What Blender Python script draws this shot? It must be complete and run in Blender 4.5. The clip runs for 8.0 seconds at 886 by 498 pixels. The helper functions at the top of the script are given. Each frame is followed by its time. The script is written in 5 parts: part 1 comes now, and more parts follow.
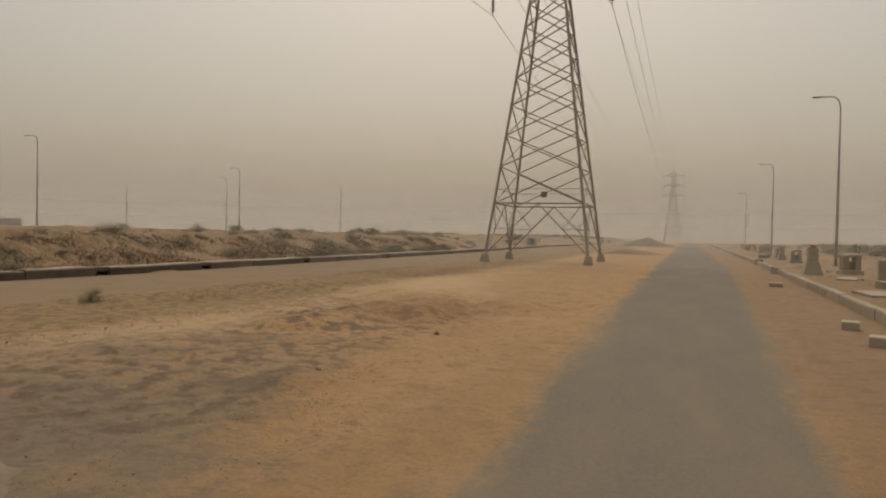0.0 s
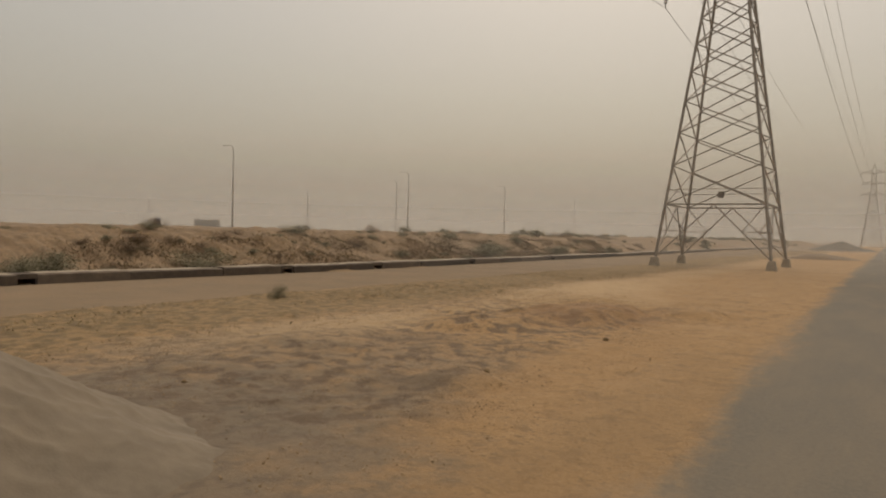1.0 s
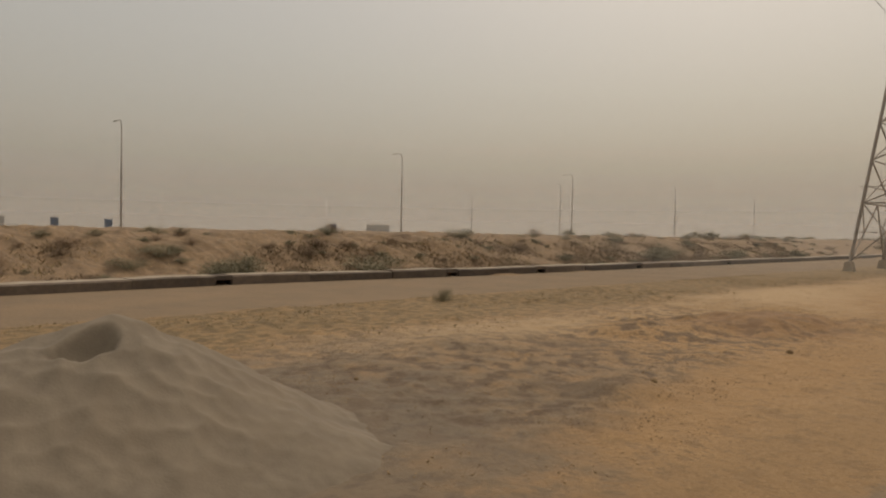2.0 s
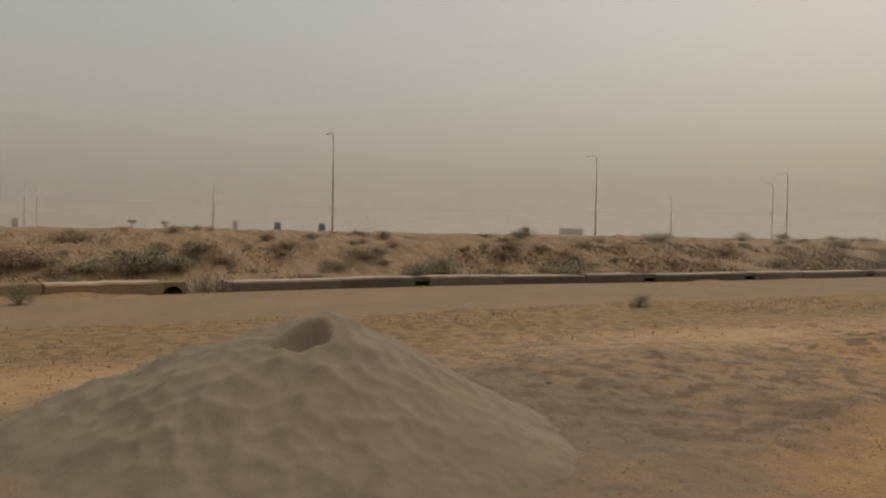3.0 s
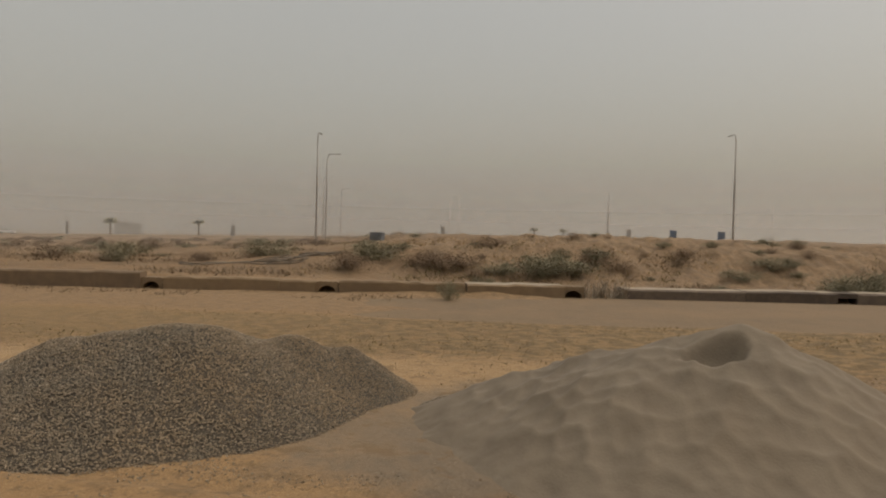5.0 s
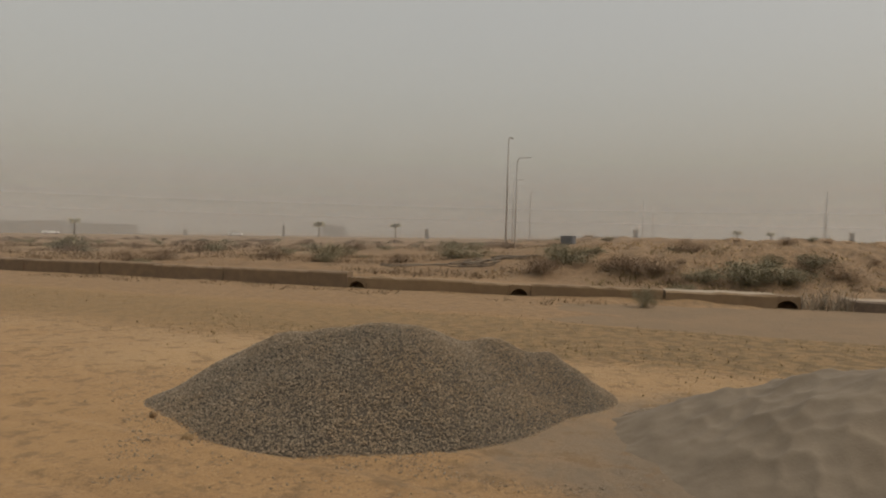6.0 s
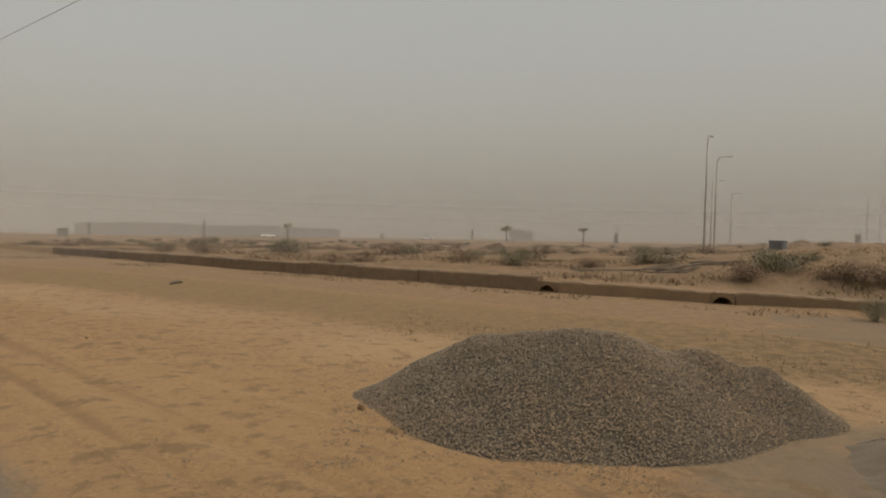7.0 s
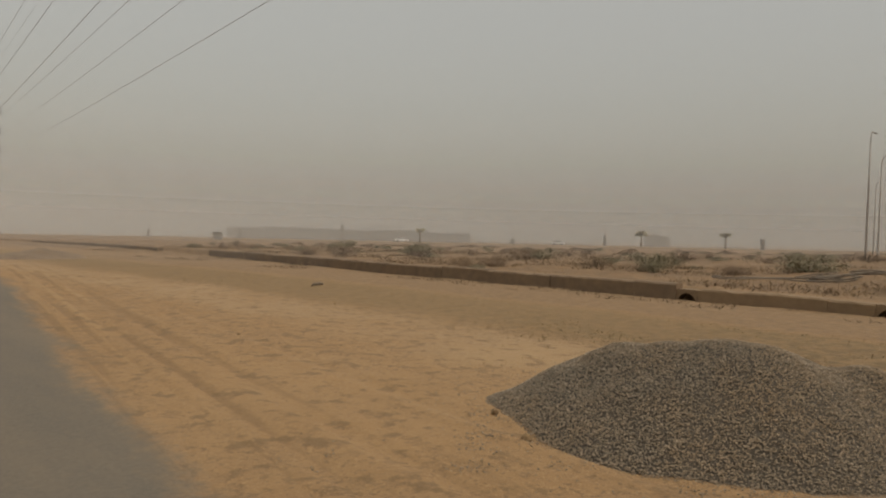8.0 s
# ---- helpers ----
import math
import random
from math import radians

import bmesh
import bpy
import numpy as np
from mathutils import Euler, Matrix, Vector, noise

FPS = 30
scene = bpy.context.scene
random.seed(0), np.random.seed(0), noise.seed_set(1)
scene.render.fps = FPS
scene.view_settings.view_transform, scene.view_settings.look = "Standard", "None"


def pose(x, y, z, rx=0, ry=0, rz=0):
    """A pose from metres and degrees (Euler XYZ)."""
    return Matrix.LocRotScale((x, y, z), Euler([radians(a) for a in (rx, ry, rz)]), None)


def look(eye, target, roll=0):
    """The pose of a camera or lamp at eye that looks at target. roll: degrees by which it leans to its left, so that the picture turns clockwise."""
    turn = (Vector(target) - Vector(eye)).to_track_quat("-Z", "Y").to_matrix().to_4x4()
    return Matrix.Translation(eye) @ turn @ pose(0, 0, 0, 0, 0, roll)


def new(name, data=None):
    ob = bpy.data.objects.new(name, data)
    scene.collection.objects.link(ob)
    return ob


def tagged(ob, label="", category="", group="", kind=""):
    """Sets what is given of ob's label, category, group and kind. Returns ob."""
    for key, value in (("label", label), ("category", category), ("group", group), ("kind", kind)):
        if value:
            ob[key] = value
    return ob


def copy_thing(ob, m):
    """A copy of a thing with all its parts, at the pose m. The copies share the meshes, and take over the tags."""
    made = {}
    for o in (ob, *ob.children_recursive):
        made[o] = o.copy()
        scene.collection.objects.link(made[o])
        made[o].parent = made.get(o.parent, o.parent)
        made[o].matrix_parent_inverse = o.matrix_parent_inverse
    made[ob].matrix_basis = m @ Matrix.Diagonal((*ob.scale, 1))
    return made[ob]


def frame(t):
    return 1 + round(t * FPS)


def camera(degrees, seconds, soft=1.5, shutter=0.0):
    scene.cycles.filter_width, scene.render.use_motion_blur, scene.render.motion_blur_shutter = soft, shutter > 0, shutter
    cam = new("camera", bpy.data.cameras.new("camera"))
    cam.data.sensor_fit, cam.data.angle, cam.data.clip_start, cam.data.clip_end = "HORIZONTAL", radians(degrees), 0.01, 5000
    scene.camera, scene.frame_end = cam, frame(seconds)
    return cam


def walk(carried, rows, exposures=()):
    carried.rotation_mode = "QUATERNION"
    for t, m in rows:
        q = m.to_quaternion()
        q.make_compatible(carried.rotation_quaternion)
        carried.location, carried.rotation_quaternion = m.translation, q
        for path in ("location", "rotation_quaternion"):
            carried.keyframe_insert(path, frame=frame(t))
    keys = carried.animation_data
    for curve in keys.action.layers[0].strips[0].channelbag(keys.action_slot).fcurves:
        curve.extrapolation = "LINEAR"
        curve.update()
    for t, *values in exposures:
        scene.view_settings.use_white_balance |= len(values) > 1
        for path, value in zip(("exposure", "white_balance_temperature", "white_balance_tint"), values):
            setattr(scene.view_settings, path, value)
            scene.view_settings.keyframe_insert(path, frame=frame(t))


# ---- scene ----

# ---------------------------------------------------------------- camera
cam = camera(65.2, 8.0, soft=2.0)
ROWS = [
    (0.0, -0.033, -0.101, 1.597, 7.02, -1.22, -1.11),
    (0.5, -0.063, -0.069, 1.600, 13.30, -1.26, -1.28),
    (1.0, -0.118, -0.060, 1.608, 20.45, -1.37, -1.36),
    (2.5, -0.091, -0.066, 1.624, 41.24, -1.30, -0.90),
    (3.0, -0.106, -0.067, 1.615, 49.75, -1.32, -0.99),
    (3.5, -0.110, -0.072, 1.614, 58.56, -1.28, -1.07),
    (4.0, -0.163, -0.071, 1.598, 66.18, -1.24, -1.26),
    (4.5, -0.211, -0.102, 1.590, 73.79, -1.26, -1.34),
    (6.0, -0.269, -0.255, 1.607, 96.89, -1.44, -1.49),
    (6.5, -0.282, -0.311, 1.601, 104.92, -1.48, -1.51),
    (7.0, -0.316, -0.369, 1.590, 112.25, -1.50, -1.53),
    (7.5, -0.342, -0.401, 1.586, 117.97, -1.46, -1.61),
    (8.0, -0.330, -0.425, 1.584, 122.97, -1.39, -1.69),
]
walk(cam, [(t, pose(x, y, z, 90 + pitch, roll, yaw)) for t, x, y, z, yaw, pitch, roll in ROWS],
     exposures=[(0.0, -0.02, 6900, 13), (1.0, -0.02, 6850, 13), (2.5, -0.02, 6700, 13), (4.5, 0.03, 6500, 12), (6.0, 0.06, 6480, 12), (8.0, 0.04, 6450, 11)])

# ---------------------------------------------------------------- world and sun
SUN_AZ, SUN_EL = 5.0, 55.0      # degrees left of +y, degrees above the horizon
world = bpy.data.worlds.new("dusty_sky")
scene.world = world
world.use_nodes = True
wn, wl = world.node_tree.nodes, world.node_tree.links
wn.clear()
sky = wn.new("ShaderNodeTexSky")
sky.sky_type = "NISHITA"
sky.sun_disc = False
sky.sun_elevation = radians(SUN_EL)
sky.sun_rotation = radians(-SUN_AZ)
sky.air_density, sky.dust_density, sky.ozone_density = 1.5, 8.0, 1.0
skybg = wn.new("ShaderNodeBackground")
skybg.inputs["Strength"].default_value = 0.045
wl.new(sky.outputs["Color"], skybg.inputs["Color"])
tc = wn.new("ShaderNodeTexCoord")
sep = wn.new("ShaderNodeSeparateXYZ")
wl.new(tc.outputs["Generated"], sep.inputs["Vector"])
ramp = wn.new("ShaderNodeValToRGB")
ramp.color_ramp.elements.new(0.5)
for el, stop, colour in zip(ramp.color_ramp.elements, (0.0, 0.35, 0.8), ((0.272, 0.258, 0.224, 1), (0.318, 0.298, 0.245, 1), (0.52, 0.505, 0.45, 1))):
    el.position, el.color = stop, colour
wl.new(sep.outputs["Z"], ramp.inputs["Fac"])
dust = wn.new("ShaderNodeBackground")
dust.inputs["Strength"].default_value = 1.0
wl.new(ramp.outputs["Color"], dust.inputs["Color"])
# the dust evens out the sky between the sun's side and the other
side = wn.new("ShaderNodeMapRange")
side.inputs["From Min"].default_value, side.inputs["From Max"].default_value = -1.0, 1.0
side.inputs["To Min"].default_value, side.inputs["To Max"].default_value = 1.13, 0.86
wl.new(sep.outputs["Y"], side.inputs["Value"])
wl.new(side.outputs["Result"], dust.inputs["Strength"])
both = wn.new("ShaderNodeAddShader")
wl.new(skybg.outputs[0], both.inputs[0])
wl.new(dust.outputs[0], both.inputs[1])
wout = wn.new("ShaderNodeOutputWorld")
wl.new(both.outputs[0], wout.inputs["Surface"])

sun = new("sun", bpy.data.lights.new("sun", "SUN"))
sun.data.energy, sun.data.angle, sun.data.color = 0.86, radians(55), (1.0, 0.93, 0.82)
a, e = radians(SUN_AZ), radians(SUN_EL)
sun.matrix_world = look((-math.sin(a) * math.cos(e) * 50, math.cos(a) * math.cos(e) * 50, math.sin(e) * 50), (0, 0, 0))

# ---------------------------------------------------------------- materials


def material(name, colours, scales=(6.0, 0.7), rough=0.9, metal=0.0, bump=0.3, bump_scale=40.0, bump_dist=0.01, random_tone=0.0, island=False):
    """Two-scale noise between three colours, with fine relief."""
    m = bpy.data.materials.new(name)
    m.use_nodes = True
    nt = m.node_tree
    n, l = nt.nodes, nt.links
    b = n["Principled BSDF"]
    b.inputs["Roughness"].default_value = rough
    b.inputs["Metallic"].default_value = metal
    pos = n.new("ShaderNodeNewGeometry")
    fine, broad = n.new("ShaderNodeTexNoise"), n.new("ShaderNodeTexNoise")
    for tex, sc in ((fine, scales[0]), (broad, scales[1])):
        tex.inputs["Scale"].default_value = sc
        tex.inputs["Detail"].default_value = 6.0
        tex.inputs["Roughness"].default_value = 0.65
        l.new(pos.outputs["Position"], tex.inputs["Vector"])
    r1, r2 = n.new("ShaderNodeMapRange"), n.new("ShaderNodeMapRange")
    for r, tex in ((r1, fine), (r2, broad)):
        r.inputs["From Min"].default_value, r.inputs["From Max"].default_value = 0.32, 0.68
        l.new(tex.outputs["Fac"], r.inputs["Value"])
    m1, m2 = n.new("ShaderNodeMix"), n.new("ShaderNodeMix")
    m1.data_type = m2.data_type = "RGBA"
    m1.inputs["A"].default_value = (*colours[0], 1)
    m1.inputs["B"].default_value = (*colours[1], 1)
    m2.inputs["B"].default_value = (*colours[-1], 1)
    l.new(r1.outputs["Result"], m1.inputs["Factor"])
    l.new(m1.outputs["Result"], m2.inputs["A"])
    half = n.new("ShaderNodeMath")
    half.operation = "MULTIPLY"
    half.inputs[1].default_value = 0.7
    l.new(r2.outputs["Result"], half.inputs[0])
    l.new(half.outputs[0], m2.inputs["Factor"])
    out = m2.outputs["Result"]
    if random_tone:
        hsv = n.new("ShaderNodeHueSaturation")
        tone = n.new("ShaderNodeMapRange")
        tone.inputs["To Min"].default_value, tone.inputs["To Max"].default_value = 1 - random_tone, 1 + random_tone
        src = pos.outputs["Random Per Island"] if island else n.new("ShaderNodeObjectInfo").outputs["Random"]
        l.new(src, tone.inputs["Value"])
        l.new(tone.outputs["Result"], hsv.inputs["Value"])
        l.new(out, hsv.inputs["Color"])
        out = hsv.outputs["Color"]
    l.new(out, b.inputs["Base Color"])
    if bump:
        bt, bp = n.new("ShaderNodeTexNoise"), n.new("ShaderNodeBump")
        bt.inputs["Scale"].default_value, bt.inputs["Detail"].default_value = bump_scale, 5.0
        bp.inputs["Strength"].default_value, bp.inputs["Distance"].default_value = bump, bump_dist
        l.new(pos.outputs["Position"], bt.inputs["Vector"])
        l.new(bt.outputs["Fac"], bp.inputs["Height"])
        l.new(bp.outputs["Normal"], b.inputs["Normal"])
    return m


ASPHALT_OLD = material("asphalt_sand_covered", ((0.178, 0.119, 0.064), (0.140, 0.097, 0.055), (0.222, 0.145, 0.074)), (4.0, 0.6), 0.95, bump=0.5, bump_scale=12, bump_dist=0.04)
CONCRETE = material("concrete_kerb", ((0.30, 0.248, 0.182), (0.36, 0.30, 0.222), (0.26, 0.205, 0.142)), (14, 1.5), 0.9, bump=0.4, random_tone=0.15)
# kerb face: dark staining, with the shade on that side painted in too
KERB_SHADED = material("concrete_weathered_shaded", ((0.098, 0.072, 0.052), (0.155, 0.113, 0.076), (0.068, 0.051, 0.040)), (7, 0.6), 0.95, bump=0.5, bump_scale=20, random_tone=0.3)
KERB_BROWN = material("concrete_soil_stained", ((0.25, 0.168, 0.092), (0.165, 0.115, 0.070), (0.14, 0.098, 0.062)), (4, 1.1), 0.95, bump=0.5, bump_scale=20, random_tone=0.04)
KERB_SANDY = material("concrete_sand_stained", ((0.215, 0.146, 0.080), (0.255, 0.175, 0.096), (0.165, 0.112, 0.065)), (8, 0.9), 0.95, bump=0.4, random_tone=0.04)
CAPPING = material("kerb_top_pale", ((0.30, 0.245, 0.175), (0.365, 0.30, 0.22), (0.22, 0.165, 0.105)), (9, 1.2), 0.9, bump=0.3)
# near-black lining: the shade inside the drain inlets, put into the colour
HOLLOW_SHADE = material("drain_interior_shade", ((0.03, 0.022, 0.018), (0.05, 0.035, 0.028)), (9, 1), 0.95, bump=0)
SAND = material("grey_sand", ((0.140, 0.109, 0.074), (0.212, 0.168, 0.116), (0.170, 0.129, 0.084)), (3.6, 1.0), 0.95, bump=0.3, bump_scale=60, bump_dist=0.01)
# darker than the stones, so that it paints the shade in their gaps
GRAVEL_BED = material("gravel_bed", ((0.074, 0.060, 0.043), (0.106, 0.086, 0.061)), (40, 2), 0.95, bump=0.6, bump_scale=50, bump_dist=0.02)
STONE = material("crushed_stone", ((0.200, 0.164, 0.117), (0.262, 0.216, 0.154), (0.290, 0.202, 0.112)), (20, 1.5), 0.85, bump=0, random_tone=0.34, island=True)
CLOD = material("soil_clod", ((0.25, 0.16, 0.075), (0.30, 0.195, 0.092), (0.195, 0.13, 0.068)), (12, 1), 0.95, bump=0, random_tone=0.3, island=True)
# steel lightened: haze in front of the pylons is part of this colour
STEEL = material("galvanised_steel_hazed", ((0.26, 0.22, 0.18), (0.31, 0.265, 0.215), (0.21, 0.17, 0.13)), (8, 0.5), 0.6, metal=0.3, bump=0)
POLE = material("lamp_post_steel", ((0.28, 0.255, 0.23), (0.33, 0.30, 0.265), (0.25, 0.215, 0.18)), (10, 0.5), 0.55, metal=0.3, bump=0)
PORCELAIN = material("insulator_glaze", ((0.06, 0.05, 0.045), (0.09, 0.075, 0.065)), (8, 1), 0.35, bump=0)
WIRE = material("aluminium_conductor", ((0.27, 0.245, 0.215), (0.32, 0.29, 0.255)), (8, 1), 0.6, metal=0.4, bump=0)
LEAF_GREEN = material("scrub_leaf_grey_green", ((0.19, 0.165, 0.094), (0.22, 0.192, 0.11), (0.16, 0.138, 0.078)), (9, 1.2), 0.8, bump=0, random_tone=0.14, island=True)
LEAF_BROWN = material("scrub_twig_brown", ((0.215, 0.148, 0.088), (0.265, 0.185, 0.11), (0.165, 0.112, 0.070)), (9, 1.2), 0.9, bump=0, random_tone=0.16, island=True)
STRAW = material("dry_grass_straw", ((0.32, 0.22, 0.105), (0.38, 0.265, 0.13), (0.27, 0.185, 0.088)), (5, 0.5), 0.9, bump=0, random_tone=0.3, island=True)
OLIVE = material("dry_grass_olive", ((0.185, 0.136, 0.056), (0.225, 0.165, 0.070), (0.150, 0.110, 0.046)), (5, 0.5), 0.9, bump=0, random_tone=0.3, island=True)
SCRUB = material("dry_scrub_brown", ((0.200, 0.139, 0.079), (0.236, 0.165, 0.094), (0.170, 0.118, 0.069)), (5, 0.5), 0.9, bump=0, random_tone=0.25, island=True)
BARK = material("palm_bark", ((0.12, 0.09, 0.065), (0.17, 0.13, 0.09)), (10, 2), 0.9, bump=0.5)
BLUE = material("blue_painted_sheet", ((0.045, 0.085, 0.17), (0.06, 0.11, 0.21), (0.10, 0.12, 0.15)), (6, 1), 0.6, bump=0)
# greyer copy of the blue, with the haze over one box put into its colour
BLUE_HAZED = material("blue_paint_hazed", ((0.10, 0.115, 0.135), (0.13, 0.145, 0.165), (0.15, 0.14, 0.125)), (6, 1), 0.7, bump=0)
PLASTER = material("far_plaster", ((0.235, 0.22, 0.198), (0.265, 0.246, 0.22), (0.205, 0.19, 0.168)), (2, 0.2), 0.9, bump=0)
WINDOW = material("window_dark", ((0.16, 0.15, 0.14), (0.20, 0.185, 0.17)), (3, 1), 0.3, bump=0)
CAR_WHITE = material("car_paint_white", ((0.72, 0.72, 0.70), (0.78, 0.77, 0.75)), (3, 1), 0.35, bump=0)
RUBBER = material("black_rubber", ((0.025, 0.023, 0.02), (0.05, 0.042, 0.035)), (10, 1), 0.8, bump=0)
HOSE = material("hose_dusty", ((0.13, 0.105, 0.08), (0.20, 0.155, 0.105)), (10, 1), 0.7, bump=0)
WOOD = material("weathered_wood", ((0.10, 0.075, 0.05), (0.15, 0.11, 0.075)), (20, 2), 0.9, bump=0.3)
BRICK = material("red_brick", ((0.20, 0.095, 0.06), (0.25, 0.12, 0.075)), (20, 2), 0.9, bump=0.3)

# ---------------------------------------------------------------- plan: n to the right of the road, u along it
ROAD_YAW = -12.4
CN, SN = math.cos(radians(12.4)), math.sin(radians(12.4))


def W(n, u, z=0.0):
    return Vector((n * CN + u * SN, -n * SN + u * CN, z))


def plan(x, y):
    return x * CN - y * SN, x * SN + y * CN


RNG = np.random.RandomState(7)
LATTICE = RNG.rand(256, 256)


def vnoise(x, y):
    x, y = np.asarray(x, float), np.asarray(y, float)
    i, j = np.floor(x).astype(int), np.floor(y).astype(int)
    fx, fy = x - i, y - j
    fx, fy = fx * fx * (3 - 2 * fx), fy * fy * (3 - 2 * fy)
    g = lambda p, q: LATTICE[p % 256, q % 256]
    return (g(i, j) * (1 - fx) + g(i + 1, j) * fx) * (1 - fy) + (g(i, j + 1) * (1 - fx) + g(i + 1, j + 1) * fx) * fy


def fbm(x, y, octaves=4):
    x, y = np.asarray(x, float), np.asarray(y, float)
    total, amp = 0.0, 0.5
    for k in range(octaves):
        total = total + amp * (vnoise(x * 2 ** k + 17.3 * k, y * 2 ** k + 5.1 * k) - 0.5)
        amp *= 0.5
    return total


def pits(x, y):
    """Distance to the nearest of scattered points, one to a unit cell."""
    x, y = np.asarray(x, float), np.asarray(y, float)
    i, j = np.floor(x).astype(int), np.floor(y).astype(int)
    best = np.full(x.shape, 9.0)
    for a0 in (-1, 0, 1):
        for b0 in (-1, 0, 1):
            px = i + a0 + LATTICE[(i + a0) % 256, (j + b0) % 256]
            py = j + b0 + LATTICE[(j + b0 + 91) % 256, (i + a0 + 37) % 256]
            best = np.minimum(best, np.hypot(x - px, y - py))
    return best


def smooth(a0, a1, v):
    t = np.clip((np.asarray(v, float) - a0) / (a1 - a0), 0, 1)
    return t * t * (3 - 2 * t)


KERB_U = (-400.0, -67.3, -35.7, -21.0, -13.1, -9, 0, 4, 10, 20, 50, 90, 500)
KERB_N = (-22.0, -24.09, -19.53, -17.35, -17.03, -17.2, -17.8, -18.5, -18.8, -18.2, -18.2, -19.0, -19.6)


def kerb_n(u):
    return np.interp(u, KERB_U, KERB_N)


def right_kerb_n(u):
    return np.interp(u, (-400, 0, 15, 27, 48, 108, 500), (3.2, 3.35, 3.58, 3.87, 4.24, 4.97, 9))


def road_left(u):
    return np.interp(u, (-400, -60, -22.2, -13.1, -9.0, -4.4, 4, 17, 40, 500), (-14.0, -8.5, -5.02, -3.48, -2.80, -2.1, -1.35, -1.55, -1.65, -1.6))


def road_right(u):
    return np.interp(u, (-400, 5, 11, 22, 40, 500), (0.7, 0.85, 1.15, 1.5, 2.0, 3.0))


# drain inlets along the left kerb
HOLES = (-8.72, -4.27, 2.0, 9.1, 17.9, 23.0, 30.8, 41.0)


def slope(u):
    """The fall of the land towards the back, setting in softly."""
    k = np.maximum(-np.asarray(u, float) - 8.0, 0.0)
    return -0.0145 * np.where(k < 16, k * k / 32, k - 8)


def height(n, u):
    """Height of the natural ground."""
    n, u = np.asarray(n, float), np.asarray(u, float)
    z = 0.05 * fbm(n / 2.2, u / 2.2) + 0.028 * fbm(n / 0.45, u / 0.45, 3)
    calm = smooth(-2.0, -4.0, n) * smooth(-12.6, -11.0, n)
    rough = smooth(2.0, 4.5, u) * smooth(22, 14, u) * smooth(-2.4, -4.5, n)
    z = z * (0.2 + 0.5 * calm + 0.6 * rough) + 0.012
    clumps = np.clip(fbm(n / 1.3 + 4, u / 1.3, 3) + 0.10, 0, 0.3)
    z = z + rough * clumps * (0.55 * np.clip(fbm(n / 0.17 + 8, u / 0.2, 3) + 0.04, 0, 1) + 0.08)
    open_sand = smooth(-1.8, -3.0, n) * smooth(-13.0, -11.5, n)
    z = z + open_sand * 0.05 * np.clip(fbm(n / 0.22 + 60, u / 0.22 + 9, 2) - 0.08, 0, 1)
    # low swells of tipped soil
    for n0, u0, rad, high in ((-4.9, 12.8, 1.5, 0.22), (-3.6, 14.5, 1.3, 0.15), (-5.9, 10.6, 1.3, 0.12), (-3.9, 6.1, 0.6, 0.13), (-7.2, 7.6, 1.2, 0.08), (-6.6, 16.5, 1.6, 0.12)):
        dist = np.sqrt((n - n0) ** 2 + ((u - u0) * 0.8) ** 2) / rad + 0.9 * fbm(n / 0.8, u / 0.8, 3)
        z = z + high * smooth(1.0, 0.2, dist)
    # road beds
    ragged = 0.5 * fbm(n / 0.9 + 2, u / 2.5, 4)
    bed = smooth(-0.75, -0.2, n - road_left(u) + ragged) * smooth(0.75, 0.2, n - road_right(u) + ragged)
    z = z * (1 - bed) - 0.03 * bed
    for off in (0.75, 1.25, 2.35):
        wander = n - road_left(u) + off + 0.5 * fbm(u / 6 + off, u * 0 + off, 2)
        z = z - 0.022 * np.exp(-(wander / 0.11) ** 2) * smooth(-40, -8, u) * smooth(3, -1, u) + 0.012 * np.exp(-((wander - 0.2) / 0.09) ** 2) * smooth(3, -1, u)
    # left carriageway
    k = kerb_n(u)
    bed2 = smooth(-12.4, -13.3, n) * smooth(-0.5, 0.3, n - k) * smooth(-6, 5, u + 8 * fbm(n / 1.5, u / 4, 3))
    z = z * (1 - bed2) - 0.03 * bed2
    # beyond the left kerb: a spoil bank, flattening out towards the back
    d = k - 0.3 - n
    lump = fbm(n / 7 + 9, u / 7, 4)
    fine = fbm(n / 1.6 + 3, u / 1.6, 3)
    on = smooth(-9, 3, u + 0.25 * np.clip(d, 0, 30))
    bank = 0.16 + 1.32 * smooth(0.8, 6.0 + 3 * lump, d) + (0.36 * lump + 0.36 * fine + 0.42 * fbm(n / 1.3, u / 0.6 + 6, 5) - 0.3 * np.abs(fbm(n / 2.4 + 40, u / 1.1, 3))) * smooth(0.6, 3.0, d) * smooth(60, 20, d)
    plain = 0.33 + (0.45 * lump + 0.16 * fine) * smooth(0.5, 5, d) + 0.25 * smooth(4, 14, d) * smooth(-30, -6, u)
    back = bank * on + plain * (1 - on)
    back = back * smooth(260, 90, d)
    z = np.where(d > 0, back * smooth(0.0, 0.25, d) + z * (1 - smooth(0, 0.25, d)), z)
    drift = smooth(-1.5, -0.2, d) * np.clip(np.where(u > -9, 0.55, 0.22) * fbm(n / 2, u / 2.6 + 2, 3) + np.where(u > 3.4, -0.03, np.where(u > -9, 0.01, 0.02)), 0, 0.2)
    for h0 in HOLES:
        drift = drift * (0.3 + 0.7 * smooth(0.25, 0.8, np.abs(u - h0)))
    z = np.where(d <= 0, z + drift, z)
    # beyond the right kerb
    dr = n - right_kerb_n(u) - 0.1
